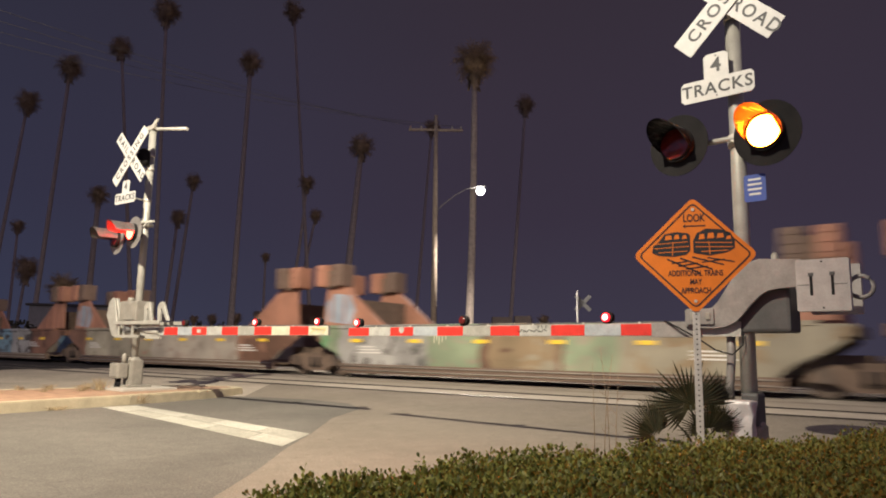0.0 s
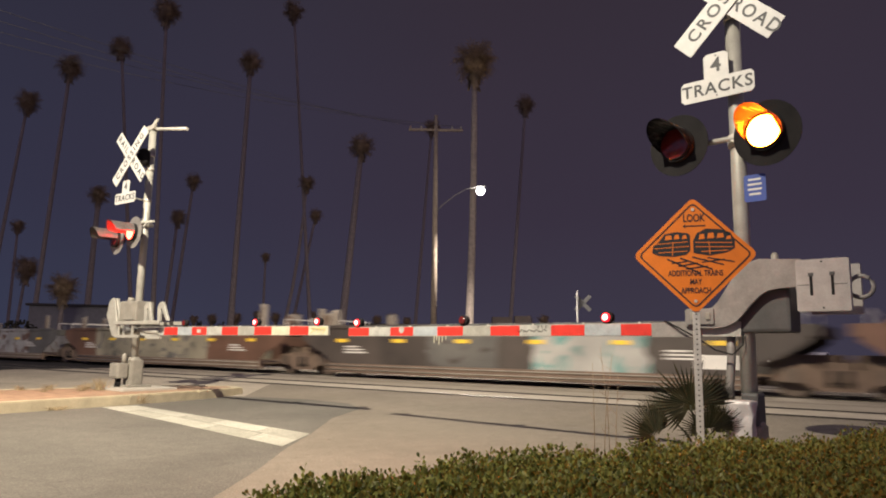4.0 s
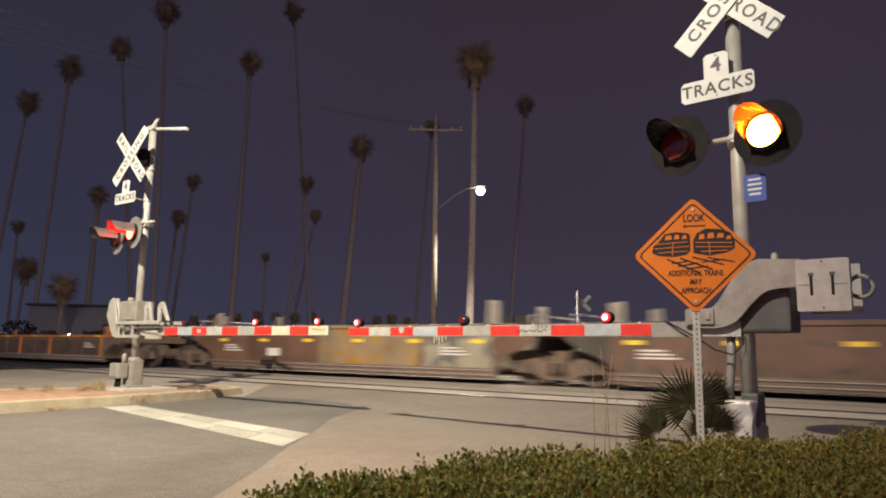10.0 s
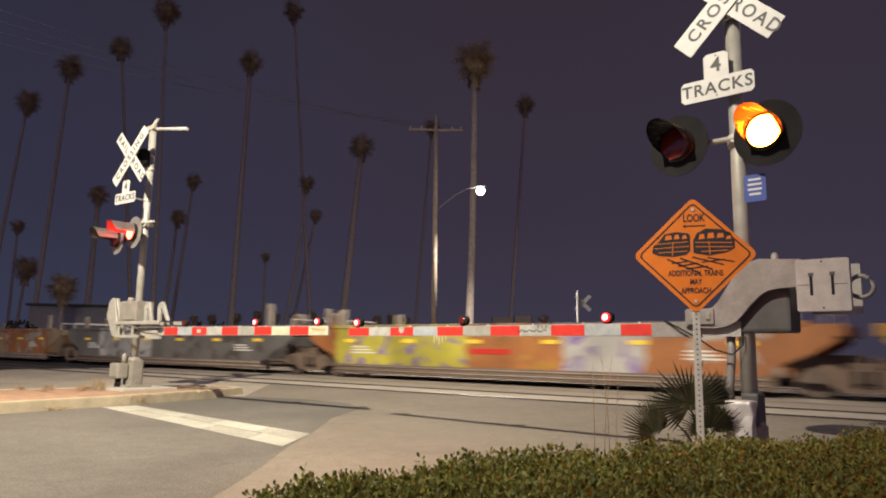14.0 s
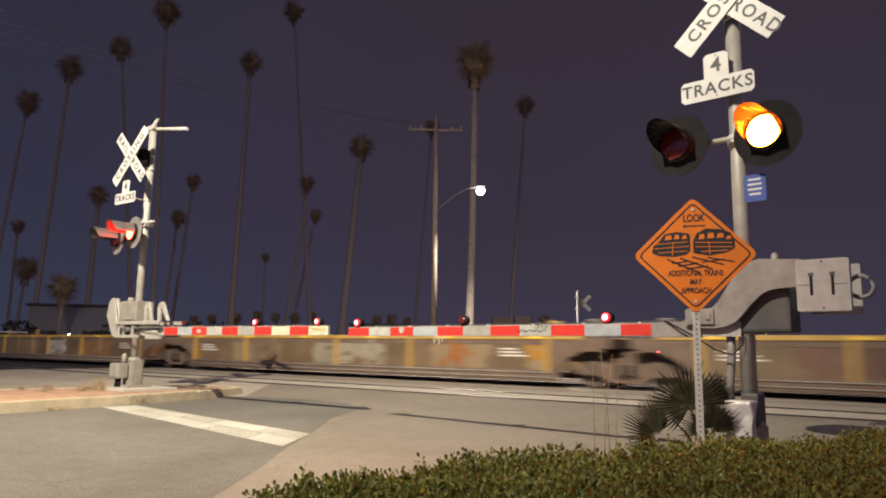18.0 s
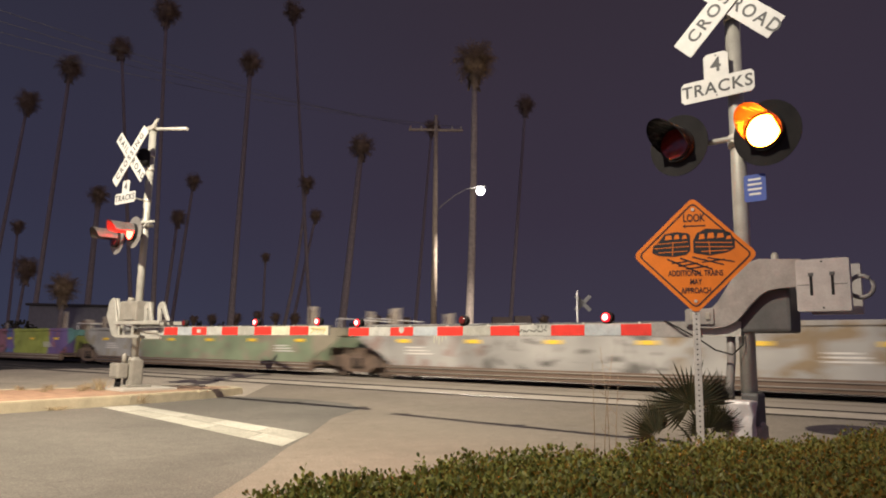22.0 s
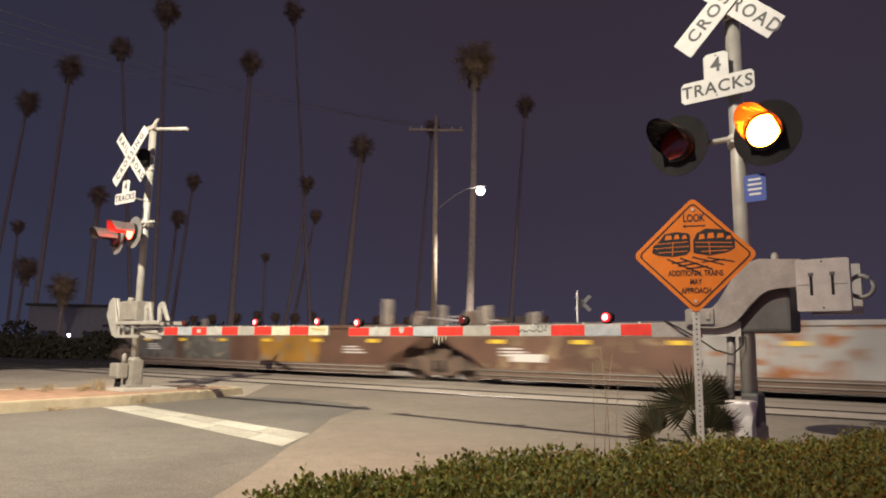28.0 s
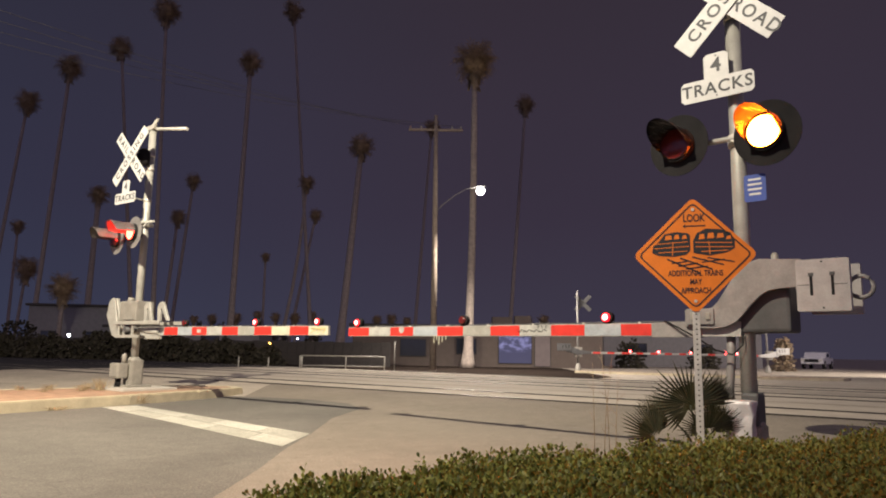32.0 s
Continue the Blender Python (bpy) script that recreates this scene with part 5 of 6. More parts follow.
def bush(place, r, h, seed, label, leaf=M_SHRUB):
    b = thing("bush", Matrix.Translation(place), label, "bush", "dark shrubs along the far street")
    rnd = random.Random(seed)
    bm = bmesh.new()
    for k in range(420):
        az, u = rnd.uniform(0, math.tau), rnd.uniform(0, 1)
        rr = r * math.sqrt(rnd.uniform(0.1, 1)) * (1 - 0.5 * u ** 2) * (0.8 + 0.3 * noise.noise((math.cos(az) * 2 + seed, math.sin(az) * 2, u * 3)))
        c = Vector((rr * math.cos(az), rr * math.sin(az), h * u * (0.85 + 0.3 * noise.noise((rr + seed, az, 0)))))
        for j in range(2):
            d = Vector((rnd.gauss(0, 1), rnd.gauss(0, 1), rnd.gauss(0, 1))).normalized() * 0.16
            s = d.orthogonal().normalized() * 0.09
            v = [bm.verts.new(c + q) for q in (-d, s, d, -s)]
            bm.faces.new(v)
    part("foliage", bm, leaf, b)["kind"] = "stuff"
    part("stem", tube([(0, 0, -0.1), (0.02, 0, h * 0.6)], [0.08, 0.03], 6), M_TRUNK, b)


for k, (px_, dep, r, h) in enumerate(((-600, 60, 1.6, 2.2), (-480, 58, 1.5, 2.6), (-440, 66, 1.6, 3.6), (-400, 66, 1.5, 3.8), (-290, 70, 1.6, 3.4), (-230, 70, 1.4, 3.2), (-560, 50, 1.8, 1.7), (-750, 52, 2.2, 3.0), (-100, 60, 1.4, 2.0), (330, 52, 1.5, 2.2), (460, 54, 1.6, 2.0))):
    g0 = ray_point(px_, -160, dep)
    bush((g0.x, g0.y, -0.02), r, h, k, "dark leafy shrub beside the far street")


for k, (off, h) in enumerate(((-800, 1.5), (-765, 1.7), (-728, 1.55), (-690, 1.75), (-652, 1.5), (-615, 1.85), (-575, 1.9), (-540, 1.95), (-500, 1.75), (-462, 1.9), (-424, 1.5), (-385, 1.6), (-345, 1.35), (-305, 1.2))):
    dep = 37.4 / (1 + 0.244 * off / 1220)  # a row just before the fence
    bush((off / 1220 * dep, dep, -0.02), 1.25, h, 50 + k, "dark leafy shrub before the board fence")


g0 = ray_point(600, -150, 50)
bush((g0.x, g0.y, -0.02), 1.0, 2.6, 31, "dry brownish shrub beside the far gate", M_SKIRT)


def wall_lamp(off, depth, material, r, label, post=True):
    p = ray_point(*off, depth)
    w = thing("yard_lamp", Matrix.Translation((p.x, p.y, -0.02)), label, "lamp", "yard lamps on the far side")
    part("post", tube([(0, 0, 0), (0, 0, p.z + 0.02)], 0.05, 8), M_DARKGREY, w)
    part("globe", tube([(0, 0, p.z + r * math.sin(radians(-80 + 20 * k))) for k in range(9)], [r * math.cos(radians(-80 + 20 * k)) for k in range(9)], 14), material, w, "glowing lamp globe")


wall_lamp((-772, -154), 58, M_WARM, 0.11, "orange glowing yard lamp")
wall_lamp((-662, -152), 58, M_COOL, 0.085, "cool white glowing yard lamp")
wall_lamp((-307, -167), 40, M_WARM, 0.09, "yellow glowing yard lamp")
wall_lamp((-257, -159), 60, M_COOL, 0.05, "small white yard lamp")


def far_gate(name, place, arm_dir, arm_len, lamps, label, pale):
    """A plainer crossing signal for the far side, seen from behind."""
    g = thing(name, frame_of(place, arm_dir), label, "crossing signal", "crossing signals with gates")
    part("mast", tube([(0, 0, -0.1), (0, 0, 4.6)], 0.06, 12), M_MASTGREY, g, "grey steel mast")
    part("base_casting", tube([(0, 0, -0.1), (0, 0, 0.1), (0, 0, 0.45)], [0.2, 0.18, 0.09], 10), M_CASE, g)
    # blade colour is darkened because their unlit backs are seen
    for ang in (45, -45):
        part("crossbuck_blade", plate(rounded(1.22, 0.229, 0.012, 2), 0.012), M_DARKGREY, g, "sign blade seen from behind, coloured dark for its unlit back", Matrix.Translation((0.35, 0.14, 3.9)) @ Matrix.Rotation(radians(ang), 4, "Y"))
    part("gate_machine", box((-0.2, -0.3, 0.8), (0.2, -0.05, 1.35), 0.02), M_CASE, g)
    part("support_arm", plate([(-0.75, 0.05), (-0.1, -0.12), (0.7, -0.06), (0.7, 0.06), (0.1, 0.14), (-0.7, 0.42)], 0.05, 0.004, Matrix.Translation((0, -0.36, 1.05))), pale, g, "curved arm bracket")
    for k in range(2):
        cwt = part("counterweight", box((-1.25 + 0.02 * k, -0.42 + 0.12 * k, 1.14), (-0.45, -0.38 + 0.12 * k, 1.55), 0.01), pale, g, "counterweight plate")
        for sx in (-0.92, -0.75, -0.58):
            part("slot", box((sx - 0.02, -0.425 + 0.12 * k, 1.28), (sx + 0.02, -0.418 + 0.12 * k, 1.46)), M_BLACK, cwt)
    arm = part("gate_arm", box((0.5, -0.33, 1.0), (arm_len, -0.29, 1.11), 0.004), M_ARMWHITE, g, "striped gate arm")
    n = int((arm_len - 0.8) / 0.812)
    for k in range(n):
        x = 0.8 + k * 0.812
        part("stripe", box((x, -0.334, 1.005), (x + 0.406, -0.286, 1.105)), M_ARMRED, arm)
    for x in lamps:
        lp = part("arm_lamp", tube([(x, -0.27, 1.17), (x, -0.35, 1.17)], 0.055, 10), M_BLACK, arm)
        part("lens", tube([(x, -0.36, 1.17), (x, -0.352, 1.17)], 0.07, 10), M_FARRED, lp, "lit red gate lamp")
    return g


far_gate("far_crossing_gate", (7.85, 40.0, 0.0), (1.0, -0.02), 8.6, (2.9, 4.5, 8.3), "grey crossing signal with lowered gate beyond the tracks", M_DARKGREY)
near_side = far_gate("far_crossing_gate", (20.6, 44.0, 0.0), (-1.0, -0.10), 5.6, (2.2, 5.2), "white-armed crossing signal beyond the tracks", M_WHITE)
for ob in near_side.children_recursive:  # its machine and bracket stand on the side towards the tracks
    ob.data.transform(Matrix.Diagonal((1, -1, 1, 1)))
    ob.data.flip_normals()
    ob.matrix_basis.translation.y *= -1


def pickup():
    p = thing("pickup_truck", frame_of((35.6, 66.0, 0.0), (-0.62, -0.78)), "pale pickup truck waiting beyond the far gate", "pickup truck")
    bm = plate([(-2.6, 0.45), (2.55, 0.45), (2.6, 0.95), (1.25, 1.0), (0.65, 1.52), (-0.75, 1.55), (-0.95, 1.02), (-2.6, 1.0)], 1.85, 0.03, Matrix.Translation((0, -0.92, 0)))
    body = part("body", bm, M_CAB, p, "pale painted body")
    part("windscreen", plate([(-0.6, 1.08), (0.95, 1.08), (0.6, 1.44), (-0.55, 1.46)], 1.88, 0.01, Matrix.Translation((0, -0.94, 0))), M_WINDOW, body)
    part("grille", box((2.59, -0.6, 0.62), (2.63, 0.6, 0.9), 0.01), M_BLACK, body)
    for y in (-0.72, 0.72):
        part("headlight", box((2.58, y - 0.16, 0.72), (2.64, y + 0.16, 0.9), 0.01), M_GALV, body)
    for x in (-1.7, 1.65):
        for y in (-0.85, 0.85):
            w = part("wheel", tube([(x, y - 0.12, 0.38), (x, y + 0.12, 0.38)], 0.38, 16), M_BLACK, p)
            part("rim", tube([(x, y - 0.13, 0.38), (x, y + 0.13, 0.38)], 0.2, 12), M_GALV, w)


pickup()
# out of sight: the near street lamp itself
sl = thing("street_lamp", Matrix.Translation((-8.5, -0.96, 0.0)), "tall steel street lamp beside the lane", "street lamp")
part("pole", tube([(0, 0, -0.1), (0, 0, 11.2), (0.4, 0.08, 11.7), (2.2, 0.42, 11.95)], [0.12, 0.08, 0.05, 0.04], 10), M_GALV, sl)
lh = part("lamp_head", box((2.1, 0.30, 11.90), (3.0, 0.62, 12.02), 0.03), M_GALV, sl)
part("diffuser", box((2.4, 0.36, 11.86), (2.8, 0.56, 11.90), 0.01), M_HEADGLOW, lh, "glowing lamp lens")

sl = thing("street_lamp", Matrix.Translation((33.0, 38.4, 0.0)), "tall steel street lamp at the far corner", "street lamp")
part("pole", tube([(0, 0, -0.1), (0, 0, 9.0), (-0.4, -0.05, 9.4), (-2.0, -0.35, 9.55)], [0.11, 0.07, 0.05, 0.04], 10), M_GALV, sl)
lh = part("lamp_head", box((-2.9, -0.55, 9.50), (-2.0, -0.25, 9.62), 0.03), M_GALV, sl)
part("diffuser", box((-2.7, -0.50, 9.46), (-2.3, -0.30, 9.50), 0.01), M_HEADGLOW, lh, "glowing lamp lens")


# ---- the train: well cars running along the second track ----
SPEED = 20.13  # metres a second
TRAIN_Q = 16.35 + 0.75
TRAIN_TOP = 0.13
D_TURN = Matrix.Rotation(math.atan2(A.y, A.x), 4, "Z")
TRAIN_A0 = Vector((-0.920, 20.816, 0)).dot(A)


def rail_pose(u):
    """The pose of a car whose middle is u metres along the track."""
    p = A * (TRAIN_A0 + u) + B * TRAIN_Q
    return Matrix.Translation((p.x, p.y, TRAIN_TOP)) @ D_TURN


def paint_mat(name, length, bands, base, wild=1.0):
    """Railcar paint with sprayed lettering: bands (from, to, colour, second colour) along the side."""
    m = bpy.data.materials.new(name)
    m.use_nodes = True
    n, l = m.node_tree.nodes, m.node_tree.links
    b = n["Principled BSDF"]
    b.inputs["Roughness"].default_value = 0.65
    tc = n.new("ShaderNodeTexCoord")
    warp = n.new("ShaderNodeTexNoise")
    warp.inputs["Scale"].default_value, warp.inputs["Detail"].default_value = 1.7, 2
    l.new(tc.outputs["Object"], warp.inputs["Vector"])
    sep = n.new("ShaderNodeSeparateXYZ")
    l.new(tc.outputs["Object"], sep.inputs[0])
    f = n.new("ShaderNodeMath")
    f.operation = "MULTIPLY_ADD"
    f.inputs[1].default_value, f.inputs[2].default_value = 1 / length, 0.5 - 0.02 * wild
    l.new(sep.outputs["X"], f.inputs[0])
    f2 = n.new("ShaderNodeMath")
    f2.operation = "MULTIPLY_ADD"
    f2.inputs[1].default_value = 0.04 * wild
    l.new(warp.outputs["Fac"], f2.inputs[0])
    l.new(f.outputs[0], f2.inputs[2])
    ramps = []
    for which in (2, 3):
        r = n.new("ShaderNodeValToRGB")
        r.color_ramp.interpolation = "CONSTANT"
        cr = r.color_ramp
        cr.elements[0].position, cr.elements[0].color = 0.0, (*base, 1)
        cr.elements.remove(cr.elements[1])
        last = 0.0
        for band in bands:
            if band[0] > last + 0.002 and last > 0:
                cr.elements.new(last).color = (*base, 1)
            cr.elements.new(max(band[0], 0.001)).color = (*band[which], 1)
            last = band[1]
        if bands and last < 0.99:
            cr.elements.new(last).color = (*base, 1)
        l.new(f2.outputs[0], r.inputs[0])
        ramps.append(r)
    spray = n.new("ShaderNodeTexNoise")
    spray.inputs["Scale"].default_value, spray.inputs["Detail"].default_value, spray.inputs["Distortion"].default_value = 1.5, 2.5, 1.6
    l.new(tc.outputs["Object"], spray.inputs["Vector"])
    hard = n.new("ShaderNodeMapRange")
    hard.inputs["From Min"].default_value, hard.inputs["From Max"].default_value = 0.53, 0.62
    l.new(spray.outputs["Fac"], hard.inputs["Value"])
    mix = n.new("ShaderNodeMix")
    mix.data_type = "RGBA"
    l.new(hard.outputs[0], mix.inputs["Factor"])
    l.new(ramps[0].outputs[0], mix.inputs["A"])
    l.new(ramps[1].outputs[0], mix.inputs["B"])
    dirt = n.new("ShaderNodeTexNoise")
    dirt.inputs["Scale"].default_value, dirt.inputs["Detail"].default_value = 0.9, 6
    l.new(tc.outputs["Object"], dirt.inputs["Vector"])
    dr = n.new("ShaderNodeMapRange")
    dr.inputs["From Min"].default_value, dr.inputs["From Max"].default_value = 0.3, 0.75
    dr.inputs["To Min"].default_value, dr.inputs["To Max"].default_value = 0.36, 0.76
    l.new(dirt.outputs["Fac"], dr.inputs["Value"])
    mul = n.new("ShaderNodeVectorMath")
    mul.operation = "SCALE"
    l.new(mix.outputs["Result"], mul.inputs[0])
    l.new(dr.outputs[0], mul.inputs["Scale"])
    l.new(mul.outputs[0], b.inputs["Base Color"])
    return m


def bogie_parts(parent, x):
    """A two-axle truck under the car at x."""
    frame_bm = bmesh.new()
    for y in (-0.98, 0.98):
        bm2 = plate([(-1.25, 0.34), (-1.1, 0.62), (-0.55, 0.72), (-0.35, 0.60), (0.35, 0.60), (0.55, 0.72), (1.1, 0.62), (1.25, 0.34), (0.72, 0.34), (0.42, 0.16), (-0.42, 0.16), (-0.72, 0.34)], 0.16, 0, Matrix.Translation((0, y - 0.08, 0)))
        tmp = bpy.data.meshes.new("tmp")
        bm2.to_mesh(tmp)
        bm2.free()
        frame_bm.from_mesh(tmp)
        bpy.data.meshes.remove(tmp)
    add_box(frame_bm, (-0.28, -1.1, 0.34), (0.28, 1.1, 0.74))
    b = part("bogie", frame_bm if "bogie" not in SHARED else SHARED["bogie"], M_TRUCKMETAL, parent, "dirty cast steel bogie frame", Matrix.Translation((x, 0, 0)))
    SHARED.setdefault("bogie", b.data)
    for ax in (-0.89, 0.89):
        if "wheelset" not in SHARED:
            bm = bmesh.new()
            for y in (-0.78, 0.66):
                add_tube(bm, [(0, y, 0), (0, y + 0.03, 0), (0, y + 0.12, 0)] if y < 0 else [(0, y, 0), (0, y + 0.09, 0), (0, y + 0.12, 0)], [0.44, 0.46, 0.46] if y < 0 else [0.46, 0.46, 0.44], 24)
            add_tube(bm, [(0, -1.02, 0), (0, 1.02, 0)], 0.09, 10)
            for y in (-1.06, 1.0):
                add_box(bm, (-0.16, y - 0.03, -0.14), (0.16, y + 0.09, 0.16))
            SHARED["wheelset"] = mesh_of("wheelset", bm, M_WHEEL)
        part("wheelset", SHARED["wheelset"], None, b, "steel wheels on an axle", Matrix.Translation((ax, 0, 0.46)))
    for y in (-1.05, 1.05):
        for sx in (-0.14, 0.14):
            part("spring", SHARED.setdefault("spring", mesh_of("spring", tube([(0, 0, 0.26), (0, 0, 0.58)], 0.09, 8), M_BLACK)), None, b, "", Matrix.Translation((sx, y, 0)))


SHARED = {}


def well_car(u_rear, u_front, style, base, bands, rear_bogie, index, chord=None, plates=()):
    length = u_front - u_rear
    half = length / 2
    body = half - 1.75
    label = {"bulkhead": "empty well car with high end bulkheads, brown and sprayed with paint",
             "ribbed": "long empty well car with a bright top rail and ribbed sides",
             "plain": "low empty well car with sprayed lettering on its side"}[style]
    car = thing("well_car", rail_pose((u_rear + u_front) / 2), label, "freight car", "well cars of the passing train")
    paint = paint_mat("car_paint", length, bands, base)
    end_paint = paint if style != "ribbed" else M_TRUCKMETAL
    head_paint = M_SALMON if style == "bulkhead" else paint
    top = 1.28 if style == "ribbed" else 1.58  # height of the side over the rail
    for side in (-1, 1):
        y = side * 1.50
        bm = bmesh.new()
        add_box(bm, (-body, min(y, y - side * 0.03), 0.30), (body, max(y, y - side * 0.03), top - 0.06))
        bmesh.ops.subdivide_edges(bm, edges=[e for e in bm.edges if abs(e.verts[0].co.x - e.verts[1].co.x) > 1], cuts=8)
        panel = part("side_panel", bm, paint, car, "steel well side sprayed with coloured paint")
        part("top_rail", box((-half + 0.9, min(y + side * 0.05, y - side * 0.08), top - 0.11), (half - 0.9, max(y + side * 0.05, y - side * 0.08), top), 0.015), chord or paint, car, "steel top rail")
        part("bottom_sill", box((-body - 0.2, min(y + side * 0.05, y - side * 0.10), 0.15), (body + 0.2, max(y + side * 0.05, y - side * 0.10), 0.42), 0.02), M_TRUCKMETAL, car, "dirty brown bottom sill")
        for zz in (0.24, 0.36):
            part("sill_pipe", tube([(-body - 0.1, y + side * 0.075, zz), (body + 0.1, y + side * 0.075, zz)], 0.018, 6), M_GUIDE, car, "thin pale pipe along the sill")
        if style == "ribbed":
            n = 11
            for k in range(n):
                x = -body + 0.1 + k * (2 * body - 0.2) / (n - 1)
                part("side_post", box((x - 0.06, min(y, y + side * 0.07), 0.34), (x + 0.06, max(y, y + side * 0.07), top - 0.10), 0.006), (chord if k in (0, 2, 5, 7, n - 1) and chord else paint), car)
            # flat strip whose dark colour gives the shade of a recess
            part("upper_slot", box((-body, min(y, y + side * 0.012), top - 0.24), (body, max(y, y + side * 0.012), top - 0.12), 0.0), M_TRUCKMETAL, car, "dark strip coloured for the shaded recess under the top rail")
        if side < 0:
            for k in range(6):
                x = -body + 0.4 + k * (2 * body - 0.8) / 5
                part("reflector", box((x - 0.22, y - 0.022, 1.06), (x + 0.22, y - 0.003, 1.16)) if style != "ribbed" else box((x - 0.22, y - 0.068, top - 0.09), (x + 0.22, y - 0.052, top - 0.03)), M_REFLECT, panel, "yellow reflective plate")
            for f0, f1, z0, z1, mt in plates:
                part("stencil_plate", box((-half + f0 * length, y - 0.012, z0), (-half + f1 * length, y - 0.003, z1)), mt, panel, "plain stencilled panel")
            for j, xx in enumerate((-body + 0.5, body - 1.6)):
                for k in range(3):
                    part("stencil_line", box((xx, y - 0.010, 0.74 + 0.085 * k), (xx + 0.9 - 0.15 * k, y - 0.003, 0.78 + 0.085 * k)), M_STENCIL, panel)
    part("well_floor", box((-body, -1.45, 0.30), (body, 1.45, 0.36)), M_TRUCKMETAL, car, "dark well floor")
    for end in (-1, 1):
        x0, x1 = sorted((end * (body - 0.05), end * (half - 0.25)))
        part("end_platform", box((x0, -1.45, top - 0.32), (x1, 1.45, top - 0.07), 0.02), end_paint, car, "end platform over the bogie")
        part("end_sill", box((x0, -0.45, 0.62), (x1 if end < 0 else end * half, 0.45, 0.90), 0.02), M_TRUCKMETAL, car)
        for y in (-1.5, 1.5):
            part("end_gusset", plate([(0, 0.36), (0.0, top - 0.07), (end * 1.35, top - 0.07), (end * 1.35, top - 0.42), (end * 0.95, 0.92), (end * 0.45, 0.72)], 0.03, 0, Matrix.Translation((end * (body - 0.02), y - 0.015, 0))), end_paint, car)
        if style == "bulkhead":
            for y in (-1.32, 1.32):
                part("bulkhead_side", plate([(end * (half - 3.1), top), (end * (half - 0.55), top), (end * (half - 0.62), 2.0), (end * (half - 0.72), 2.80), (end * (half - 1.50), 2.80)], 0.10, 0.01, Matrix.Translation((0, y - 0.05, 0))), head_paint, car, "sloping steel bulkhead side")
                xa, xb = sorted((end * (half - 0.38), end * (half - 1.52)))
                xm = (xa + xb) / 2
                # of each pair, the head farther from the car end is darker brown
                for lo, hi, coat in ((xa, xm - 0.09, head_paint if end < 0 else M_DULLHEAD), (xm + 0.09, xb, head_paint if end > 0 else M_DULLHEAD)):
                    hd = part("bulkhead_head", box((lo, y - 0.30, 2.80), (hi, y + 0.30, 3.50), 0.06), coat, car, "boxy bulkhead head")
                    for zz in (2.95, 3.15, 3.35):
                        part("head_rib", box((lo + 0.05, y - 0.325, zz - 0.02), (hi - 0.05, y - 0.295, zz + 0.02), 0.006), coat, hd)
                # filler added in dark colour so the space between the heads looks open
                part("head_tie", box((xm - 0.10, y - 0.2, 2.75), (xm + 0.10, y + 0.2, 3.3), 0.01), M_TRUCKMETAL, car, "dark filler added in the gap between the bulkhead heads")
                if end < 0 and y < 0:
                    part("sprayed_patch", plate([(0.75 - half, 1.70), (1.75 - half, 1.60), (1.95 - half, 2.05), (1.70 - half, 2.52), (1.05 - half, 2.58), (0.72 - half, 2.3)], 0.004, 0, Matrix.Translation((0, y - 0.056, 0))), M_PALEBLUE, car, "pale blue sprayed patch")
                for q in range(3):
                    xr = end * (half - 0.95 - 0.55 * q)
                    part("bulkhead_rib", box((xr - 0.03, y - 0.08, top + 0.01), (xr + 0.03, y - 0.045, 2.55 - (0.65 * max(0, q - 1.4))), 0.006), head_paint, car)
            part("bulkhead_wall", box(sorted_lo(end * (half - 1.65), -1.3, top - 0.05), sorted_hi(end * (half - 1.75), 1.3, 2.4)), M_TRUCKMETAL, car, "dark bulkhead wall")
        else:
            for y in (-1.38, 1.38):
                xg = end * (body - 0.15)
                tall = 1.66 if style == "ribbed" else (2.22 + 0.14 * (index % 2) if end > 0 else 2.08)
                guide = part("container_guide", plate([(xg, top - 0.03), (xg + end * 0.36, top - 0.03), (xg + end * 0.36, tall - 0.04), (xg + end * 0.03, tall)], 0.05, 0.004, Matrix.Translation((0, y - 0.025, 0))), guide_paint(base) if style == "plain" else (chord or paint), car, "flared container guide")
                part("guide_rib", box((xg + end * 0.17 - 0.02, y - 0.07, top), (xg + end * 0.17 + 0.02, y - 0.024, tall - 0.12), 0.006), M_TRUCKMETAL, guide)
            if end == (1 if index % 2 else -1):
                part("brake_stand", box((end * (half - 0.9) - 0.12, -0.9, top - 0.07), (end * (half - 0.9) + 0.12, -0.5, top + 0.42), 0.02), M_GUIDE, car, "hand brake stand")
                part("brake_wheel", tube([(end * (half - 0.9), -0.93, top + 0.16), (end * (half - 0.9), -0.97, top + 0.16)], 0.22, 18), M_TRUCKMETAL, car)
            part("walkway_rail", tube([(end * (half - 0.6), -1.35, top - 0.07), (end * (half - 0.6), -1.35, top + 0.22), (end * (half - 0.6), 1.35, top + 0.22), (end * (half - 0.6), 1.35, top - 0.07)], 0.022, 6), M_STENCIL, car, "pipe rail at the car end")
    bogie_parts(car, half)
    if rear_bogie:
        bogie_parts(car, -half)
    CARS.append((car, (u_rear + u_front) / 2))
    return car


def guide_paint(base):
    """The paint of a car's end fittings: its own yellow, or a worn pale coat."""
    if base != YE:
        return M_GUIDE
    if "yellow_guide" not in SHARED:
        SHARED["yellow_guide"] = mat("worn_yellow_paint", YE, 0.7, vary=0.3, scale=3.0)
    return SHARED["yellow_guide"]


def sorted_lo(x, y, z):
    return (x - 0.05, y, z)


def sorted_hi(x, y, z):
    return (x + 0.05, y, z)


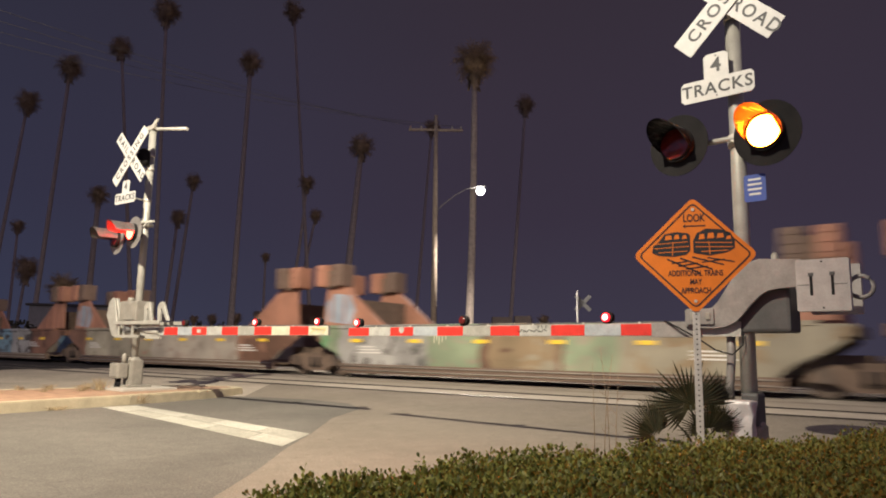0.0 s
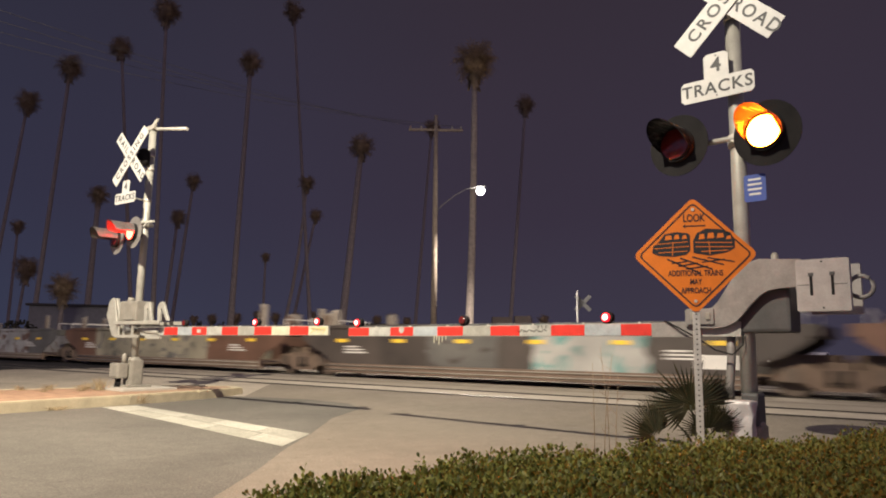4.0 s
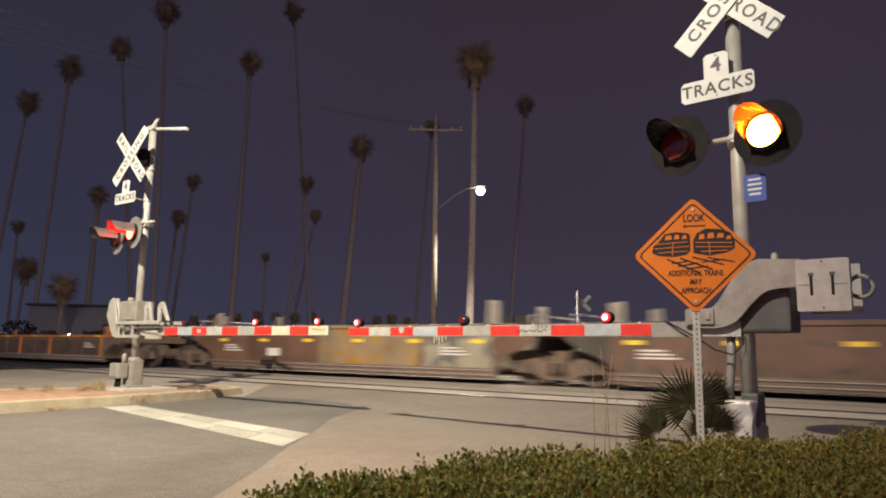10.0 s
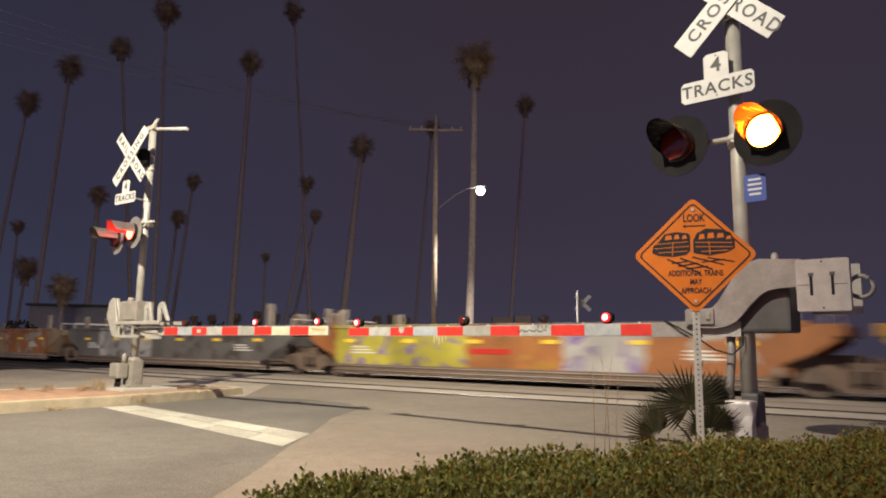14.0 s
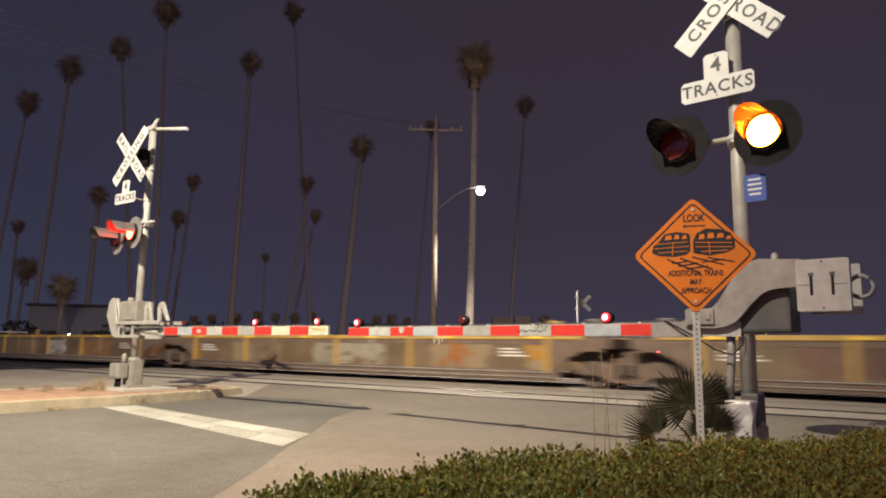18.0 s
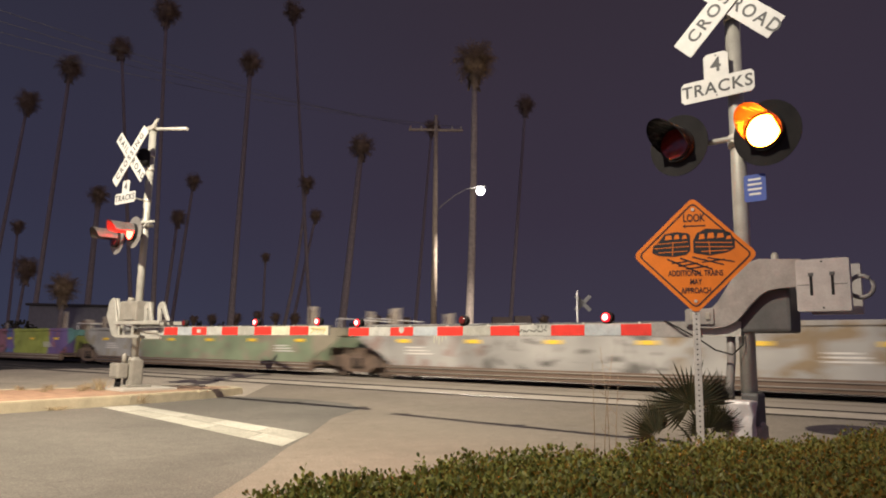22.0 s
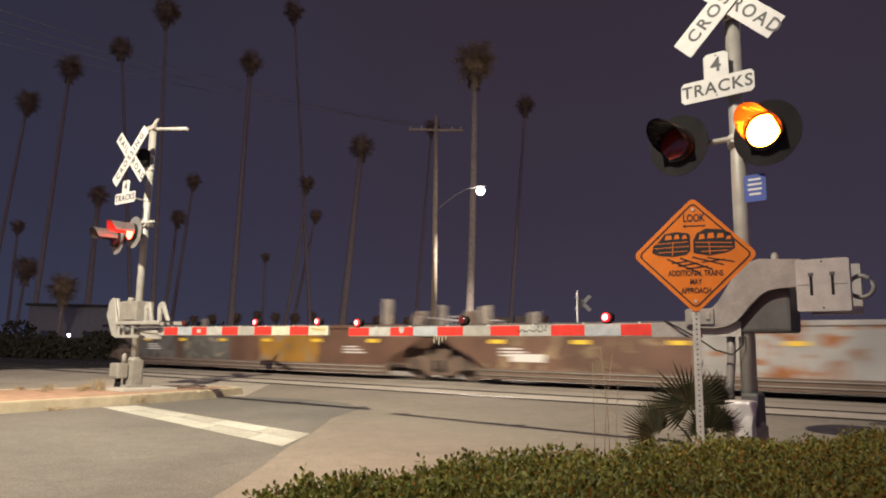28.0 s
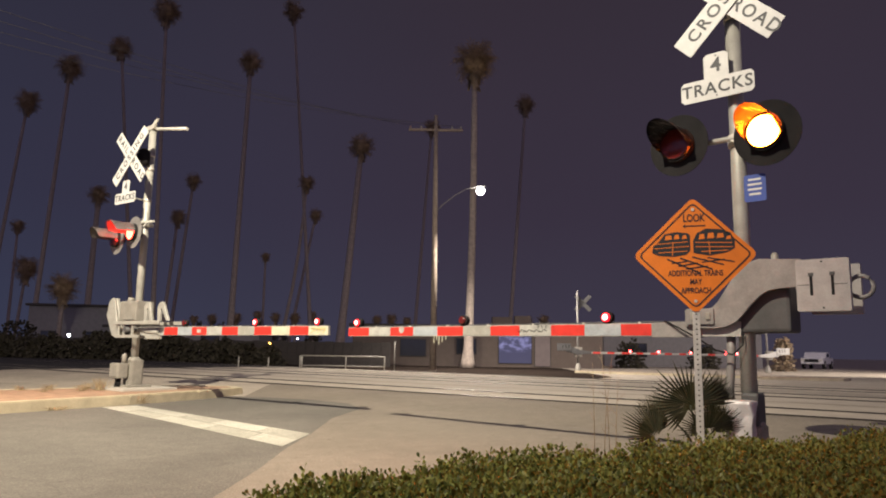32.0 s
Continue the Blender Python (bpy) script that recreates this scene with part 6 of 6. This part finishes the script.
CARS = []
M_YELLOWLINE = mat("yellow_sprayed_line", (0.60, 0.36, 0.06), 0.7, vary=0.3, scale=4.0)
M_GUIDE = mat("pale_guide_paint", (0.29, 0.25, 0.205), 0.7, vary=0.3, scale=3.0)
M_TANPLATE = mat("faded_tan_panel", (0.40, 0.26, 0.13), 0.7, vary=0.3, scale=3.0)
M_DULLHEAD = mat("dull_brown_bulkhead", (0.16, 0.105, 0.078), 0.75, vary=0.35, scale=1.3)
M_PALEBLUE = mat("pale_blue_spray", (0.32, 0.355, 0.40), 0.7, vary=0.3, scale=2.0)
M_SALMON = mat("bulkhead_paint", (0.37, 0.175, 0.112), 0.7, vary=0.3, scale=1.0)
BR, GY, CR, WH = (0.23, 0.12, 0.075), (0.20, 0.185, 0.165), (0.48, 0.42, 0.30), (0.60, 0.57, 0.52)
YE, OR, BK, DK = (0.54, 0.27, 0.04), (0.50, 0.185, 0.05), (0.03, 0.03, 0.035), (0.11, 0.085, 0.07)
GN, TE, BL, PU = (0.22, 0.48, 0.22), (0.20, 0.42, 0.38), (0.14, 0.30, 0.52), (0.30, 0.20, 0.46)
LI, PK, LB, RD = (0.50, 0.56, 0.10), (0.55, 0.25, 0.30), (0.32, 0.50, 0.58), (0.50, 0.07, 0.05)
LY, PW = (0.66, 0.58, 0.07), (0.80, 0.76, 0.60)
PG, TN, RB = (0.40, 0.48, 0.30), (0.42, 0.30, 0.17), (0.27, 0.18, 0.095)
CONSIST = (
    ("bulkhead", None, (26.2, 11.4, -3.52, -18.65, -33.45, -48.0), (
        (BR, ((0.2, 0.6, GY, BR),), ()),
        (BR, ((0.04, 0.09, PG, GN), (0.09, 0.31, WH, GY), (0.31, 0.42, PG, CR), (0.44, 0.50, TN, BR), (0.50, 0.57, TN, CR), (0.58, 0.67, PG, CR), (0.67, 1, CR, TN)), ()),
        ((0.36, 0.19, 0.125), ((0.12, 0.34, (0.62, 0.54, 0.40), CR), (0.34, 0.44, CR, (0.55, 0.34, 0.24)), (0.44, 0.78, (0.60, 0.52, 0.42), (0.50, 0.40, 0.32)), (0.78, 0.97, BR, (0.42, 0.22, 0.14))), ()),
        (DK, ((0.08, 0.33, (0.10, 0.11, 0.13), DK), (0.37, 0.42, CR, DK), (0.455, 0.55, CR, TN), (0.55, 0.65, LB, DK), (0.65, 0.78, WH, DK), (0.79, 1.0, (0.42, 0.21, 0.13), BR)), ()),
        (BR, ((0.27, 0.52, WH, BK),), ((0.13, 0.18, 0.62, 0.86, M_STENCIL), (0.19, 0.25, 0.62, 0.86, M_STENCIL), (0.53, 0.62, 0.5, 0.90, M_TANPLATE), (0.65, 0.76, 0.5, 0.90, M_TANPLATE))))),
    ("plain", None, (-51.5, -66.8, -81.7, -96.6, -111.4, -126.0), (
        ((0.32, 0.165, 0.105), ((0.18, 0.30, PW, CR), (0.30, 0.37, PW, LY), (0.37, 0.42, PW, LB), (0.42, 0.49, PW, PK), (0.49, 0.58, PW, PG), (0.58, 0.62, BK, BK)), ((0.64, 0.68, 0.80, 0.92, M_TANPLATE), (0.74, 0.79, 0.80, 0.92, M_TANPLATE))),
        (DK, ((0.35, 0.5, GY, DK), (0.56, 0.76, WH, TE)), ((0.83, 0.89, 0.55, 0.85, M_STENCIL),)),
        (BR, ((0.2, 0.7, CR, GY),), ()),
        (GY, ((0.3, 0.8, WH, BR),), ()),
        (BR, (), ((0.80, 0.87, 0.6, 0.95, M_REFLECT), (0.3, 0.42, 0.62, 0.82, M_STENCIL))))),
    ("plain", None, (-130.0, -145.0, -159.5, -174.3, -189.2, -203.7), (
        (BR, ((0.15, 0.36, (0.34, 0.42, 0.42), DK), (0.44, 0.61, (0.44, 0.25, 0.08), (0.50, 0.30, 0.11)), (0.63, 0.66, GY, CR), (0.66, 0.92, (0.62, 0.50, 0.30), (0.46, 0.34, 0.23))), ()),
        (BR, ((0.14, 0.4, GY, CR), (0.4, 0.52, CR, WH), (0.57, 0.82, WH, GY)), ()),
        ((0.32, 0.19, 0.12), ((0.13, 0.46, CR, TN), (0.65, 0.85, TN, (0.5, 0.30, 0.24))), ()),
        (DK, ((0.1, 0.5, BR, DK),), ((0.78, 0.82, 0.5, 0.85, M_STENCIL),)),
        (BR, ((0.46, 0.73, TN, YE), (0.74, 0.88, CR, GY)), ((0.30, 0.34, 0.6, 0.85, M_STENCIL),)))),
    ("ribbed", (0.48, 0.17, 0.04), (-207.8, -225.8), (((0.20, 0.115, 0.075), ((0.1, 0.9, (0.20, 0.115, 0.075), DK),), ()),)),
    ("plain", None, (-229.6, -245.6, -260.4, -275.4, -290.4, -305.0), (
        (YE, ((0.02, 0.16, DK, BR), (0.16, 0.385, (0.16, 0.15, 0.15), BK), (0.385, 0.415, WH, GY)), tuple((0.19 + 0.036 * k, 0.212 + 0.036 * k, 0.50 + 0.03 * (k % 2), 0.93 - 0.05 * (k % 3), M_STENCIL) for k in range(5)) + ((0.202, 0.226, 0.70, 0.76, M_STENCIL), (0.238, 0.262, 0.52, 0.60, M_STENCIL), (0.60, 0.73, 0.78, 0.82, M_STENCIL), (0.60, 0.73, 0.91, 0.94, M_STENCIL), (0.61, 0.64, 0.84, 0.89, M_STENCIL), (0.65, 0.72, 0.84, 0.89, M_STENCIL))),
        (YE, ((0.36, 0.5, YE, OR), (0.59, 0.84, WH, PU)), ((0.33, 0.43, 0.72, 0.84, M_ARMRED),)),
        (OR, ((0.1, 0.41, LY, PU), (0.41, 0.59, OR, YE), (0.59, 0.73, WH, PU), (0.8, 0.92, OR, WH)), ((0.42, 0.50, 0.78, 0.92, M_ARMRED),)),
        (GY, ((0.2, 0.45, WH, GY), (0.55, 0.9, GY, DK)), ()),
        (TN, ((0.2, 0.5, YE, GY), (0.6, 0.9, OR, CR)), ()))),
    ("ribbed", (0.46, 0.28, 0.06), (-308.5, -325.3, -342.7, -360.2, -378.4, -393.6), (
        (RB, ((0.08, 0.3, RB, BR), (0.45, 0.6, TN, YE), (0.86, 0.93, YE, OR)), ()),
        (RB, ((0.2, 0.38, BR, RB), (0.5, 0.64, YE, TN), (0.86, 0.94, YE, TN)), ()),
        (RB, ((0.04, 0.12, YE, RB), (0.22, 0.36, TN, RB), (0.44, 0.6, CR, RB), (0.70, 0.80, TN, OR), (0.86, 0.93, YE, CR)), ()),
        (RB, ((0.06, 0.11, CR, YE), (0.28, 0.44, TN, YE), (0.50, 0.58, WH, TN), (0.64, 0.78, (0.42, 0.20, 0.07), TN), (0.87, 0.93, OR, YE)), ()),
        (RB, ((0.10, 0.43, (0.44, 0.25, 0.11), (0.36, 0.20, 0.10)), (0.445, 0.49, YE, OR), (0.50, 0.55, GY, TN), (0.55, 0.61, WH, TN), (0.615, 0.66, YE, OR), (0.70, 0.78, TN, BR), (0.79, 0.87, OR, YE)), ()))),
    ("plain", None, (-398.0, -413.0, -428.6, -444.2, -459.8, -475.0), (
        (BR, ((0.05, 0.22, TN, BR), (0.50, 0.67, TN, BR)), ((0.50, 0.67, 0.84, 0.90, M_YELLOWLINE), (0.50, 0.60, 0.66, 0.72, M_YELLOWLINE), (0.36, 0.40, 0.6, 0.85, M_STENCIL), (0.70, 0.86, 0.55, 0.62, M_STENCIL))),
        (WH, ((0.03, 0.3, WH, (0.46, 0.33, 0.28)), (0.3, 0.6, WH, GY), (0.6, 0.9, WH, TN)), ()),
        (CR, ((0.05, 0.30, WH, CR), (0.30, 0.9, PG, CR)), ()),
        (TE, ((0.02, 0.14, TE, BL), (0.14, 0.36, BL, TE), (0.36, 0.55, PK, BR), (0.55, 0.62, PU, BL), (0.60, 0.82, (0.60, 0.66, 0.14), LI), (0.82, 0.94, PU, PK)), ()),
        ((0.12, 0.10, 0.13), ((0.08, 0.30, (0.38, 0.38, 0.52), (0.20, 0.18, 0.30)), (0.30, 0.52, (0.45, 0.47, 0.60), (0.28, 0.25, 0.42)), (0.52, 0.575, (0.55, 0.14, 0.16), PK), (0.575, 0.68, LB, WH), (0.68, 0.76, (0.60, 0.42, 0.34), LB), (0.76, 0.85, LB, (0.50, 0.30, 0.25)), (0.85, 0.95, LY, (0.55, 0.20, 0.08))), ()))),
    ("plain", None, (-479.2, -494.6, -510.2, -526.5, -542.0, -557.6), (
        (BR, ((0.50, 0.68, TN, BR),), ((0.50, 0.68, 0.84, 0.90, M_YELLOWLINE), (0.50, 0.61, 0.66, 0.72, M_YELLOWLINE), (0.30, 0.33, 0.6, 0.85, M_STENCIL), (0.72, 0.88, 0.55, 0.62, M_STENCIL))),
        (DK, ((0.2, 0.4, GY, DK), (0.58, 0.80, WH, BK)), ()),
        (GY, ((0.3, 0.8, CR, TN),), ()),
        (BR, ((0.1, 0.4, BR, TN), (0.45, 0.92, WH, OR)), ((0.16, 0.22, 0.6, 0.8, M_STENCIL),)),
        (BR, ((0.05, 0.25, GY, DK), (0.28, 0.45, GY, CR), (0.55, 0.73, YE, TN)), ()))))
idx = 0
for style, chord_col, trucks, units in CONSIST:
    chord_mat = mat("top_rail_paint", chord_col, 0.6, vary=0.2, scale=1.5) if chord_col else None
    for k, (base, bands, plates) in enumerate(units):
        well_car(trucks[k + 1] * 1.0375, trucks[k] * 1.0375, style, base, bands, k == len(units) - 1, idx, chord_mat, plates)
        idx += 1
# the round white mark on one car
disc_car = CARS[9][0]
part("round_mark", disc(0.47, 0.008, 28, Matrix.Translation((3.3, -1.513, 0.68))), M_STENCIL, disc_car, "round white mark on the car side")


def motions():
    for car, u in CARS:
        walk(car, [(0.0, rail_pose(u)), (32.0, rail_pose(u + SPEED * 32.0))])
    # each lamp lights for half a second in turn: its roundel turns its lit side out, then its dark side
    for ob, phase, place in FLASH:
        rows = []
        def turned(angle):
            return Matrix.Translation(place) @ Matrix.Rotation(radians(angle), 4, "Z")
        step = 1 / 30
        out, back = (-0.13, 0.40) if phase == 0 else (0.36, 0.89)
        on_now = phase == 0
        angle = 0.0 if on_now else 180.0
        rows.append((0.0, turned(angle)))
        events = sorted([(k + out, 1) for k in range(-1, 34)] + [(k + back, 0) for k in range(-1, 34)])
        for t, turn_on in events:
            if t < 0.05 or t > 31.895:
                continue
            goal = angle + 180.0
            for j in range(4):
                rows.append((t + j * step, turned(angle + 180.0 * j / 3)))
            angle = goal
        rows.append((32.0, turned(angle)))
        walk(ob, rows)


motions()
